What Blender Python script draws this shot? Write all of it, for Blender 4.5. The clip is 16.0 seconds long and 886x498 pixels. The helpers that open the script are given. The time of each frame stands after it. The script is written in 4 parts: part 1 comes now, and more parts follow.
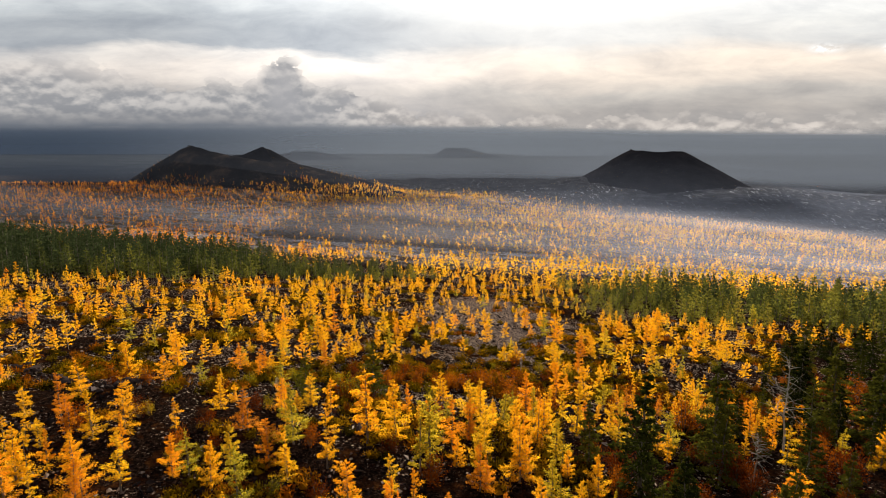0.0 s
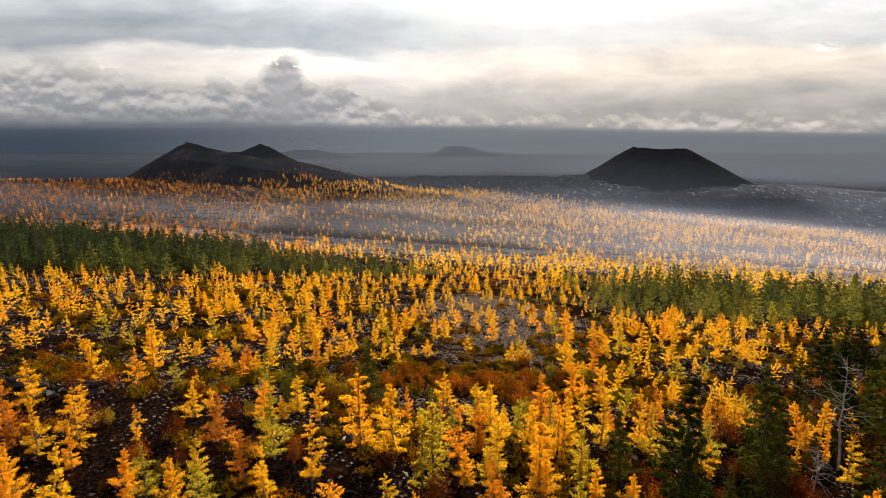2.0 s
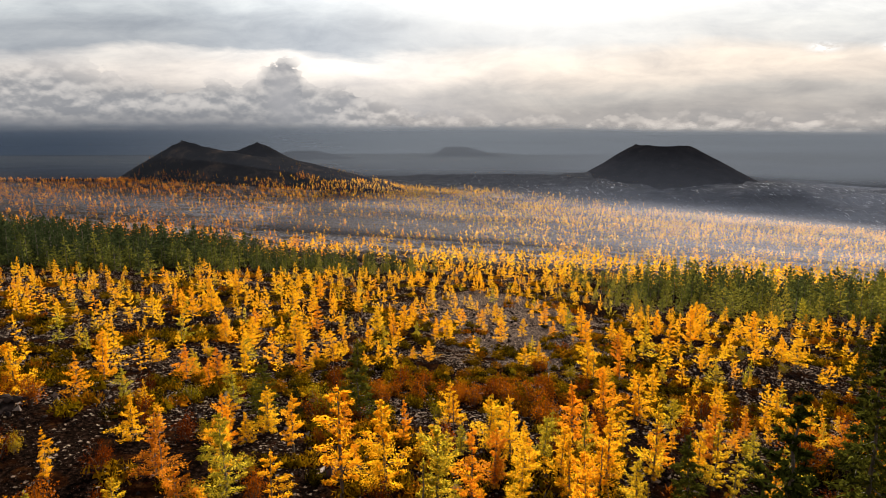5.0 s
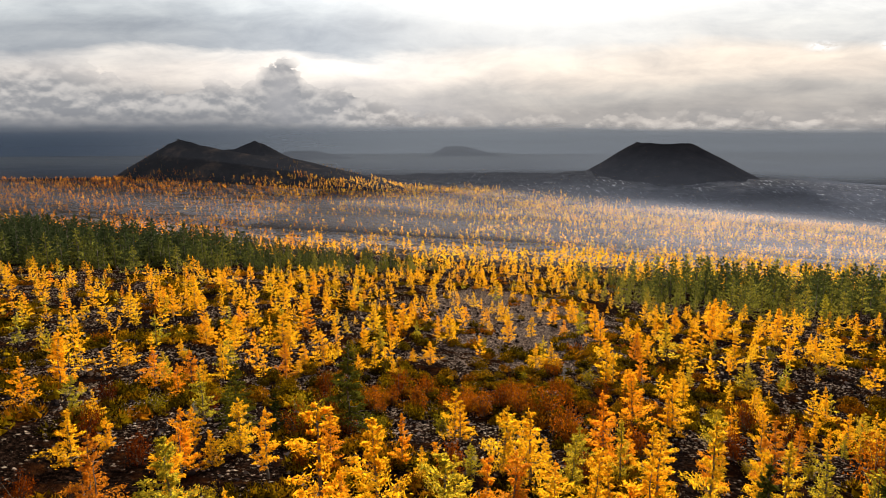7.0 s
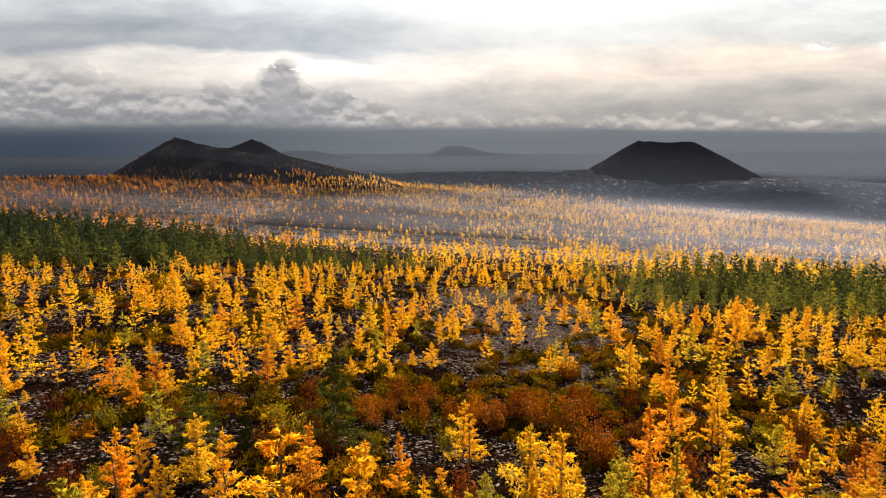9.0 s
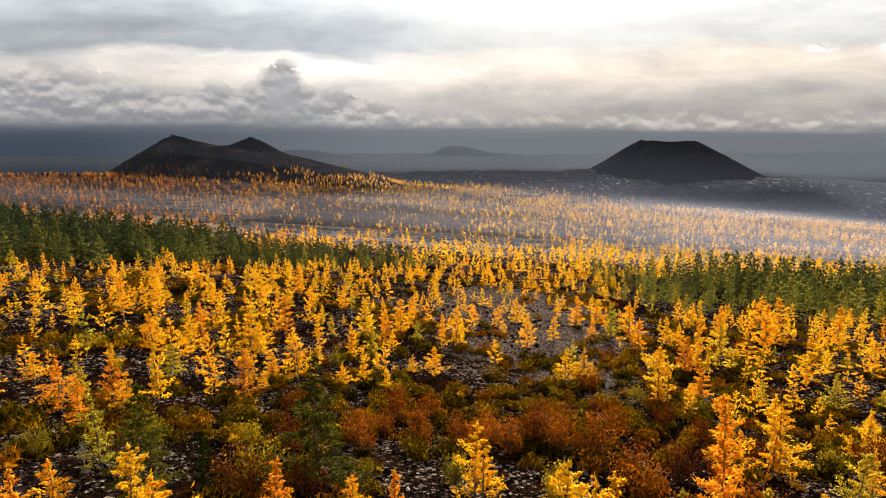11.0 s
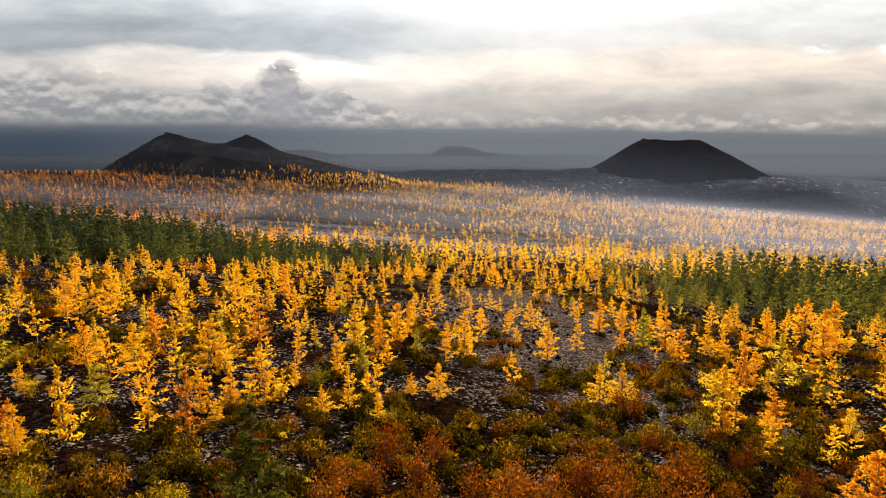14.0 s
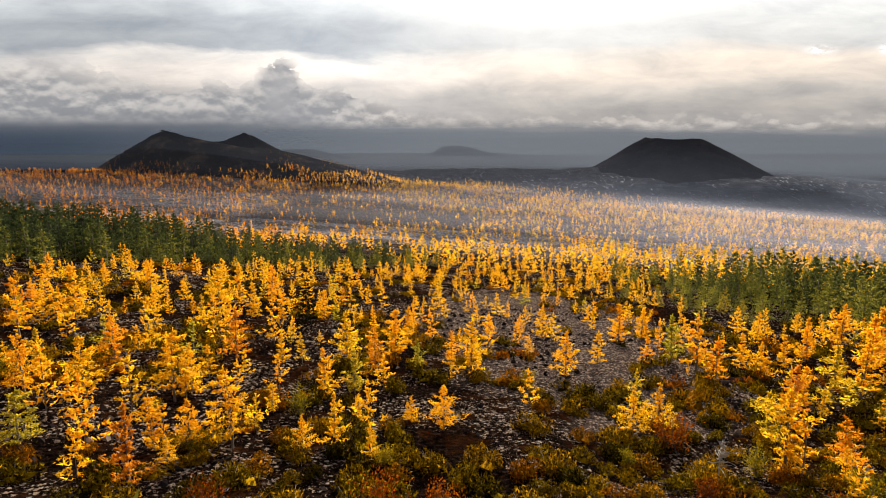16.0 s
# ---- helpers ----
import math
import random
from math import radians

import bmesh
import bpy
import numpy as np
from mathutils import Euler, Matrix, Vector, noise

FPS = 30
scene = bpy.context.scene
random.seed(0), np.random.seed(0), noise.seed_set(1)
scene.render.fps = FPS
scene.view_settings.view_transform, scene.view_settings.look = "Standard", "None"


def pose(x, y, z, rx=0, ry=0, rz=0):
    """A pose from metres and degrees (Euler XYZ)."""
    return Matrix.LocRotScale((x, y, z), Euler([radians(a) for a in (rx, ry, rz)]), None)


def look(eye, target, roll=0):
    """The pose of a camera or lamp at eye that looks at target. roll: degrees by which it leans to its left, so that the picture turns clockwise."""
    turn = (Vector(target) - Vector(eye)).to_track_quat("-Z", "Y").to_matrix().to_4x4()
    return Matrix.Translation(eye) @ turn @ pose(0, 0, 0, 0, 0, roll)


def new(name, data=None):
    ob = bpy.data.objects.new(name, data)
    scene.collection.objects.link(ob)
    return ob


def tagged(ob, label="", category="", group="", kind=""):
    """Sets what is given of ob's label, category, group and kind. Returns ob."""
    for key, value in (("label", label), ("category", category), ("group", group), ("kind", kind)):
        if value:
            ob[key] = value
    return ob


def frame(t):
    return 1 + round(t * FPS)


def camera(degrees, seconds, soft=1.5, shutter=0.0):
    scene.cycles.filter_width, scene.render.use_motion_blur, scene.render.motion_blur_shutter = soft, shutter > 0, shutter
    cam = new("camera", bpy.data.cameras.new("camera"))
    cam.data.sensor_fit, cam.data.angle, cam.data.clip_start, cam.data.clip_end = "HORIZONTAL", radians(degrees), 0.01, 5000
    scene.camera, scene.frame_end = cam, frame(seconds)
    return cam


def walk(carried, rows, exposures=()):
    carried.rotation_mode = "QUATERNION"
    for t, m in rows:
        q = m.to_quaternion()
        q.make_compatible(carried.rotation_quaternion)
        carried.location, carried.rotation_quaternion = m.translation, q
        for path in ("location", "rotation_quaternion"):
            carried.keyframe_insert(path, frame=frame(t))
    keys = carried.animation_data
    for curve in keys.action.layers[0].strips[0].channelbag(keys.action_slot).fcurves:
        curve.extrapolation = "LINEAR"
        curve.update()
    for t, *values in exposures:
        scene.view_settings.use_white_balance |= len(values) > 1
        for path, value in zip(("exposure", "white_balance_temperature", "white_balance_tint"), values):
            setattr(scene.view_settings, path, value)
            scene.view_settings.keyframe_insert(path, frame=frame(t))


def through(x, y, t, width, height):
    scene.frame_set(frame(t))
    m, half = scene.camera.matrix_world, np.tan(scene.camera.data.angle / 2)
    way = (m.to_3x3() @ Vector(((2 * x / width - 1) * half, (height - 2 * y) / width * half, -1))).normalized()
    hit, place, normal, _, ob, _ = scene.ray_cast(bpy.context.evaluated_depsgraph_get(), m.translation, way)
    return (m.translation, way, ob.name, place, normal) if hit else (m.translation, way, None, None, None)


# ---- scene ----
cam = camera(75.7, 16.0, soft=1.0)
METRES, EYE, TILT, LEAN, TURN = 65.0, 45.0, -10.0, 0.0, 0.0
ROWS = [
    (0.0, 0.0, 0.0, 0.0, 0.0, 0.0, 0.0),
    (0.5, -0.0015, 0.0303, -0.0056, 0.02, -0.04, -0.0),
    (1.0, -0.0034, 0.0631, -0.0113, 0.02, -0.08, -0.01),
    (1.5, -0.0049, 0.0934, -0.0166, 0.03, -0.08, -0.02),
    (2.0, -0.0066, 0.1264, -0.0223, 0.04, -0.08, -0.0),
    (2.5, -0.008, 0.1569, -0.0272, 0.03, -0.05, 0.03),
    (3.0, -0.0094, 0.1899, -0.0322, 0.03, -0.03, 0.06),
    (3.5, -0.0106, 0.2197, -0.0366, 0.01, -0.02, 0.11),
    (4.0, -0.0117, 0.252, -0.042, 0.02, 0.03, 0.16),
    (6.5, -0.019, 0.4046, -0.065, -0.03, 0.03, 0.37),
    (7.0, -0.0207, 0.4373, -0.07, -0.04, 0.05, 0.43),
    (7.5, -0.0223, 0.4672, -0.0747, -0.07, 0.07, 0.49),
    (8.0, -0.0238, 0.4996, -0.0799, -0.07, 0.09, 0.51),
    (8.5, -0.0256, 0.5294, -0.0846, -0.08, 0.1, 0.49),
    (9.0, -0.0276, 0.5615, -0.089, -0.1, 0.1, 0.45),
    (11.5, -0.036, 0.7127, -0.1043, -0.1, 0.13, 0.24),
    (12.0, -0.0378, 0.7451, -0.1063, -0.11, 0.14, 0.2),
    (12.5, -0.0392, 0.7748, -0.1075, -0.12, 0.14, 0.18),
    (13.0, -0.0409, 0.8069, -0.109, -0.15, 0.16, 0.19),
    (13.5, -0.0424, 0.8367, -0.1111, -0.17, 0.2, 0.25),
    (14.0, -0.044, 0.8686, -0.1127, -0.2, 0.19, 0.23),
    (14.5, -0.0457, 0.8982, -0.1142, -0.23, 0.19, 0.23),
    (15.0, -0.0474, 0.93, -0.1148, -0.24, 0.19, 0.23),
    (15.5, -0.0491, 0.9593, -0.1151, -0.24, 0.18, 0.19),
    (16.0, -0.0511, 0.9905, -0.1126, -0.26, 0.17, 0.17),
]
walk(cam, [(t, pose(0, 0, EYE, TILT, LEAN, TURN) @ pose(METRES * x, METRES * y, METRES * z, 90 + pitch, roll, yaw)) for t, x, y, z, yaw, pitch, roll in ROWS])

# ---------------------------------------------------------------- small helpers
class Nodes:
    """Short-hand for building node trees."""

    def __init__(self, tree):
        self.tree = tree
        tree.nodes.clear()

    def add(self, kind, **settings):
        node = self.tree.nodes.new(kind)
        for key, value in settings.items():
            if key in node.inputs:
                self.put(node.inputs[key], value)
        return node

    def put(self, socket, value):
        if isinstance(value, bpy.types.NodeSocket):
            self.tree.links.new(value, socket)
        elif value is not None:
            socket.default_value = value

    def math(self, op, a, b=None, c=None, clamp=False):
        node = self.tree.nodes.new("ShaderNodeMath")
        node.operation, node.use_clamp = op, clamp
        for socket, value in zip(node.inputs, (a, b, c)):
            self.put(socket, value)
        return node.outputs[0]

    def vec(self, x, y, z=0.0):
        return self.add("ShaderNodeCombineXYZ", X=x, Y=y, Z=z).outputs[0]

    def noise(self, vector, scale, detail=4.0, rough=0.55, distortion=0.0):
        node = self.tree.nodes.new("ShaderNodeTexNoise")
        for key, value in (("Vector", vector), ("Scale", scale), ("Detail", detail), ("Roughness", rough), ("Distortion", distortion)):
            self.put(node.inputs[key], value)
        return node.outputs[0]

    def voronoi(self, vector, scale, feature="F1", out="Distance"):
        node = self.tree.nodes.new("ShaderNodeTexVoronoi")
        node.feature = feature
        self.put(node.inputs["Vector"], vector)
        self.put(node.inputs["Scale"], scale)
        return node.outputs[out]

    def step(self, value, low, high, to_low=0.0, to_high=1.0):
        node = self.tree.nodes.new("ShaderNodeMapRange")
        node.interpolation_type = "SMOOTHSTEP"
        for key, v in zip(("Value", "From Min", "From Max", "To Min", "To Max"), (value, low, high, to_low, to_high)):
            self.put(node.inputs[key], v)
        return node.outputs[0]

    def mix(self, fac, a, b, blend="MIX"):
        node = self.tree.nodes.new("ShaderNodeMix")
        node.data_type, node.blend_type = "RGBA", blend
        for socket, value in ((node.inputs[0], fac), (node.inputs[6], a), (node.inputs[7], b)):
            self.put(socket, (*value, 1) if isinstance(value, tuple) else value)
        return node.outputs[2]

    def ramp(self, fac, *stops):
        node = self.tree.nodes.new("ShaderNodeValToRGB")
        self.put(node.inputs[0], fac)
        ramp = node.color_ramp
        while len(ramp.elements) < len(stops):
            ramp.elements.new(0.5)
        for element, (place, colour) in zip(ramp.elements, stops):
            element.position, element.color = place, (*colour, 1)
        return node.outputs[0]


def srgb(r, g, b):
    """A linear colour from 0..255 display values."""
    return tuple((v / 255 / 12.92) if v < 10.3 else ((v / 255 + 0.055) / 1.055) ** 2.4 for v in (r, g, b))


# ---------------------------------------------------------------- sky, sun, exposure
SUN_AZ, SUN_EL = 14.0, 24.0   # degrees to the right of +y, and up

world = bpy.data.worlds.new("cloudy_sky")
scene.world = world
world.use_nodes = True
n = Nodes(world.node_tree)
way = n.add("ShaderNodeTexCoord").outputs["Generated"]
sep = n.add("ShaderNodeSeparateXYZ", Vector=way)
az = n.math("MULTIPLY", n.math("ARCTAN2", sep.outputs[0], sep.outputs[1]), 57.2958)
el = n.math("MULTIPLY", n.math("ARCSINE", sep.outputs[2]), 57.2958)
# "up" runs straight along the horizon; both in degrees
reach = n.math("MAXIMUM", n.math("ABSOLUTE", n.math("DIVIDE", sep.outputs[1], n.math("SQRT", n.math("ADD", n.math("POWER", sep.outputs[0], 2.0), n.math("POWER", sep.outputs[1], 2.0))))), 0.4)
up = n.math("DIVIDE", el, reach)


def cloud_noise(across, along, z, detail=6.0, rough=0.55, distortion=0.0, lift=0.0):
    at = n.vec(n.math("MULTIPLY", az, across), n.math("MULTIPLY", n.math("ADD", up, lift), along), z)
    return n.noise(at, 1.0, detail, rough, distortion)


def bump(a0, aw, u0, uw):
    a = n.math("POWER", n.math("DIVIDE", n.math("SUBTRACT", az, a0), aw), 2.0)
    e = n.math("POWER", n.math("DIVIDE", n.math("SUBTRACT", up, u0), uw), 2.0)
    return n.math("EXPONENT", n.math("MULTIPLY", n.math("ADD", a, e), -1.0))


# long layers of stratus, cooler to the left of the sun and warmer to its right
wave = cloud_noise(0.05, 0.20, 1.3, 6.0, 0.55, 0.4)
layer = n.math("ADD", up, n.math("MULTIPLY", n.math("SUBTRACT", wave, 0.5), 5.5))
layer = n.math("DIVIDE", layer, 20.0, clamp=True)
cool = n.ramp(layer, (0.0, srgb(140, 140, 144)), (0.16, srgb(166, 164, 165)), (0.28, srgb(198, 192, 187)), (0.37, srgb(236, 227, 219)), (0.45, srgb(232, 227, 222)),
              (0.485, srgb(176, 181, 187)), (0.57, srgb(170, 176, 183)), (0.68, srgb(212, 217, 220)), (1.0, srgb(190, 196, 202)))
warm = n.ramp(layer, (0.0, srgb(150, 147, 146)), (0.18, srgb(160, 155, 151)), (0.28, srgb(184, 178, 171)), (0.37, srgb(222, 208, 194)), (0.43, srgb(226, 213, 199)),
              (0.50, srgb(198, 197, 195)), (0.60, srgb(208, 208, 206)), (0.72, srgb(228, 228, 226)), (1.0, srgb(200, 203, 206)))
sky_colour = n.mix(n.step(az, -12.0, 14.0), cool, warm)
lift = n.step(az, -30.0, -10.0, 0.98, 1.28)
sky_colour = n.mix(1.0, sky_colour, n.vec(lift, lift, lift), "MULTIPLY")
streak = cloud_noise(0.10, 0.42, 5.1, 6.0, 0.58, 0.3)
sky_colour = n.mix(1.0, sky_colour, n.ramp(streak, (0.28, (0.84, 0.85, 0.87)), (0.5, (1, 1, 1)), (0.72, (1.16, 1.14, 1.11))), "MULTIPLY")
mottle = cloud_noise(0.22, 0.50, 8.3, 8.0, 0.62, 0.5)
sky_colour = n.mix(1.0, sky_colour, n.ramp(mottle, (0.30, (0.86, 0.87, 0.89)), (0.5, (1, 1, 1)), (0.70, (1.12, 1.11, 1.09))), "MULTIPLY")
# the sun behind thin cloud
glow = n.math("MULTIPLY", bump(10.0, 17.0, 17.5, 6.5), n.step(wave, 0.15, 0.6, 0.55, 1.0))
sky_colour = n.mix(n.math("MINIMUM", n.math("MULTIPLY", glow, 1.25), 1.0), sky_colour, (1.3, 1.27, 1.22))
wisp = n.math("MULTIPLY", n.math("ADD", bump(32.6, 0.9, 9.4, 0.36), bump(36.9, 0.4, 9.5, 0.40)), n.step(cloud_noise(1.1, 1.6, 2.9, 4.0, 0.6), 0.36, 0.54))
sky_colour = n.mix(n.math("MINIMUM", n.math("MULTIPLY", wisp, 1.3), 1.0), sky_colour, (1.15, 1.13, 1.10))


# cumulus: billows, lit along their upper edges
def billow(lift):
    sway = n.math("MULTIPLY", n.math("SUBTRACT", cloud_noise(0.6, 0.9, 7.7, 3.5, 0.55, 0.0, lift), 0.5), 0.26)
    at = n.vec(n.math("ADD", n.math("MULTIPLY", az, 0.39), sway), n.math("ADD", n.math("MULTIPLY", n.math("ADD", up, lift), 0.60), sway), 0.6)
    heads = n.tree.nodes.new("ShaderNodeTexVoronoi")
    heads.feature, heads.normalize = "F1", True
    for key, value in (("Vector", at), ("Scale", 1.0), ("Detail", 2.8), ("Roughness", 0.5), ("Lacunarity", 2.2)):
        n.put(heads.inputs[key], value)
    puffs = n.math("SUBTRACT", 0.62, heads.outputs["Distance"])
    return n.math("MULTIPLY_ADD", cloud_noise(0.13, 0.22, 3.9, 3.0, 0.5, 0.2, lift), 0.55, n.math("MULTIPLY_ADD", puffs, 1.0, 0.045))


low, high = billow(0.0), billow(0.55)
left = n.step(az, 2.0, -14.0)
crest = n.math("MULTIPLY_ADD", left, 3.3, 2.7)
base = n.math("MULTIPLY_ADD", n.step(az, 0.0, 38.0), -0.75, 2.05)
above = n.math("SUBTRACT", up, base)
room = n.math("MULTIPLY", n.step(above, -0.15, 0.25), n.step(n.math("SUBTRACT", up, crest), 1.5, -1.2))
tower = n.math("ADD", n.math("MULTIPLY", bump(-15.2, 1.4, 5.1, 2.5), 0.62), n.math("MULTIPLY", bump(-9.2, 1.1, 4.6, 0.55), 0.36))
tower = n.math("ADD", tower, n.math("MULTIPLY", bump(-12.2, 2.4, 3.4, 1.3), 0.16))
spur = n.math("MULTIPLY", bump(-35.0, 6.5, 5.4, 2.8), 0.42)
cover = n.math("ADD", n.math("MULTIPLY_ADD", room, 0.26, low), n.math("ADD", tower, spur))
allow = n.math("MAXIMUM", room, n.math("MINIMUM", n.math("ADD", n.math("MULTIPLY", tower, 7.0), n.math("MULTIPLY", spur, 3.0)), 1.0))
puff = n.math("MULTIPLY", n.step(cover, 0.735, 0.785), allow)
lit = n.step(n.math("SUBTRACT", low, high), -0.12, 0.15)
puff_colour = n.mix(lit, n.mix(left, srgb(172, 166, 162), srgb(147, 149, 154)), n.mix(left, srgb(240, 230, 220), srgb(206, 202, 199)))
puff_colour = n.mix(n.math("MINIMUM", n.math("MULTIPLY", tower, 1.5), 0.7), puff_colour, srgb(166, 166, 170))
puff_colour = n.mix(n.math("MULTIPLY", n.step(above, 2.6, 0.2), n.step(az, -9.0, -22.0, 0.1, 0.85)), puff_colour, srgb(122, 125, 131))
sky_colour = n.mix(n.math("MULTIPLY", puff, 0.9), sky_colour, puff_colour)
# rain under the cloud base, darkest at the horizon
rain = n.mix(n.step(az, -34.0, 12.0), srgb(86, 98, 113), srgb(130, 136, 142))
fringe = n.math("MULTIPLY_ADD", n.math("SUBTRACT", cloud_noise(0.3, 0.3, 9.0), 0.5), 0.5, above)
sky_colour = n.mix(n.step(fringe, n.math("MULTIPLY_ADD", left, 0.6, 0.32), n.math("MULTIPLY_ADD", left, -0.2, -0.45)), sky_colour, rain)
sky_colour = n.mix(n.step(up, 1.5, -0.1), sky_colour, n.mix(n.step(az, -34.0, 30.0), srgb(60, 73, 90), srgb(101, 109, 117)))
# the sky behind and overhead, out of view, is dimmed to deepen the shading
rear_dim = n.step(sep.outputs[1], 0.35, -0.45, 1.0, 0.5)
sky_colour = n.mix(1.0, sky_colour, n.vec(rear_dim, rear_dim, rear_dim), "MULTIPLY")
sky_colour = n.mix(n.step(el, 17.0, 48.0), sky_colour, (0.52, 0.50, 0.48))
# blue air above the cloud deck
air = n.add("ShaderNodeTexSky")
air.sky_type, air.sun_disc = "NISHITA", False
air.sun_elevation, air.sun_rotation = radians(SUN_EL), radians(SUN_AZ)
deck = n.add("ShaderNodeBackground", Color=sky_colour, Strength=0.325)
blue = n.add("ShaderNodeBackground", Color=air.outputs[0], Strength=n.step(el, 14.0, 40.0, 0.0, 0.02))
both = n.add("ShaderNodeAddShader")
n.put(both.inputs[0], deck.outputs[0]), n.put(both.inputs[1], blue.outputs[0])
n.put(n.add("ShaderNodeOutputWorld").inputs[0], both.outputs[0])

sun = new("sun", bpy.data.lights.new("sun", "SUN"))
sun.data.energy, sun.data.angle, sun.data.color = 5.0, radians(5), (1.0, 0.91, 0.76)
a, e = radians(SUN_AZ), radians(SUN_EL)
sun.matrix_world = look((200 * math.sin(a) * math.cos(e), 200 * math.cos(a) * math.cos(e), 200 * math.sin(e)), (0, 0, 0))
scene.view_settings.exposure = 1.65


# ---------------------------------------------------------------- the lie of the land
def smooth(v, low, high):
    t = np.clip((np.asarray(v, float) - low) / (high - low), 0, 1)
    return t * t * (3 - 2 * t)


def gauss(x, y, x0, y0, w, h):
    return np.exp(-((x - x0) / w) ** 2 - ((y - y0) / h) ** 2)


def land(x, y):
    """Height of the ground, without its fine relief."""
    x, y = np.asarray(x, float), np.asarray(y, float)
    xc = np.clip(x, -700, 700)
    near = 18.6 - 0.066 * xc - 0.1166 * y + 2.2 * np.exp(-((y - 60) / 15) ** 2) - 1.0 * gauss(x, y, 20, 106, 18, 22)
    near = near + 1.6 * gauss(x, y, -38, 62, 9, 6)
    plain = -20 - 0.06 * xc + 1.1 * np.sin(x / 95.0 + 1) * np.sin(y / 120.0)
    far = -13.0 + 0.006 * np.clip(y - 900, 0, 4000)
    z = plain + 3.5 * np.logaddexp(0, (near - plain) / 3.5)
    z = z + (far - z) * smooth(y + 0.25 * np.abs(x), 680, 860)
    z = z - 15 * smooth(x, 380, 640) * smooth(y, 620, 760)
    return z + 10 * gauss(x, y, -270, 700, 210, 120) + 5 * gauss(x, y, -120, 690, 110, 60) + 8 * gauss(x, y, 300, 800, 260, 130)


def ripples(x, y, scale, seed):
    """Cheap smooth noise from a lattice of random values, -1..1."""
    rng = np.random.RandomState(seed)
    table = rng.rand(256, 256) * 2 - 1
    u, v = np.asarray(x, float) / scale, np.asarray(y, float) / scale
    iu, iv = np.floor(u).astype(int), np.floor(v).astype(int)
    fu, fv = u - iu, v - iv
    fu, fv = fu * fu * (3 - 2 * fu), fv * fv * (3 - 2 * fv)
    at = lambda i, j: table[i % 256, j % 256]
    return (at(iu, iv) * (1 - fu) + at(iu + 1, iv) * fu) * (1 - fv) + (at(iu, iv + 1) * (1 - fu) + at(iu + 1, iv + 1) * fu) * fv


def ground_height(x, y):
    fade = 1 - smooth(np.hypot(x, y), 300, 700) * 0.6
    rough = 0.55 * ripples(x, y, 11, 1) + 0.32 * ripples(x, y, 4.3, 2) + 0.16 * ripples(x, y, 1.9, 3)
    # a low dark swell of lava that joins the cones and sinks towards the east
    crest = np.interp(x, [-420, -300, -150, 230, 420, 520, 620, 800], [-14, -8, -1, -0.5, -7, -15, -24, -34])
    lift = np.clip(crest - land(x, y) + 3.0 * ripples(x, y, 45, 61) + 1.5 * ripples(x, y, 19, 62), 0, None)
    rugged = (2.6 * ripples(x, y, 34, 63) + 1.4 * ripples(x, y, 15, 64)) * smooth(y + 0.55 * x, 780, 860) * smooth(y, 1100, 900)
    ridge = rugged + lift * np.exp(-((y - 835) / np.where(np.asarray(y) < 835, 62, 110)) ** 2)
    return land(x, y) + rough * fade + ridge


def dome_shading(me, height, rng):
    """Shades a cushion of small leaves as one rounded mass."""
    at = np.zeros(len(me.vertices) * 3, np.float32)
    me.vertices.foreach_get("co", at)
    at = at.reshape(-1, 3)
    way = at * [0.55, 0.55, 0.9] / height + [0, 0, 0.15] + np.repeat(rng.normal(size=(len(at) // 3 + 1, 3)) * 0.32, 3, 0)[:len(at)]
    me.shade_smooth()
    me.normals_split_custom_set_from_vertices((way / np.linalg.norm(way, axis=1, keepdims=True)).tolist())
    return me


def tri_mesh(name, verts, tris, smooth_faces=False):
    """A mesh of triangles from arrays."""
    verts, tris = np.asarray(verts, np.float32), np.asarray(tris, np.int32)
    me = bpy.data.meshes.new(name)
    me.vertices.add(len(verts))
    me.vertices.foreach_set("co", verts.ravel())
    me.loops.add(tris.size)
    me.loops.foreach_set("vertex_index", tris.ravel())
    me.polygons.add(len(tris))
    me.polygons.foreach_set("loop_start", np.arange(0, tris.size, 3, dtype=np.int32))
    me.update(calc_edges=True)
    me.polygons.foreach_set("use_smooth", np.full(len(tris), smooth_faces))
    return me


def sheet(name, xs, ys, height):
    """A ground sheet over the lattice xs by ys."""
    gx, gy = np.meshgrid(xs, ys)
    verts = np.stack([gx, gy, height(gx, gy)], -1).reshape(-1, 3)
    i = np.arange(len(xs) - 1)[None, :] + len(xs) * np.arange(len(ys) - 1)[:, None]
    i = i.ravel()
    tris = np.concatenate([np.stack([i, i + 1, i + len(xs) + 1], 1), np.stack([i, i + len(xs) + 1, i + len(xs)], 1)])
    return tri_mesh(name, verts, tris, True)


def part(name, mesh, material, parent, label=""):
    ob = new(name, mesh)
    if not mesh.materials:
        mesh.materials.append(material)
    ob.parent = parent
    return tagged(ob, label)

# ---------------------------------------------------------------- materials
def material(name):
    mat = bpy.data.materials.new(name)
    mat.use_nodes = True
    return mat, Nodes(mat.node_tree)


def finish(n, shader):
    n.put(n.add("ShaderNodeOutputMaterial").inputs["Surface"], shader)


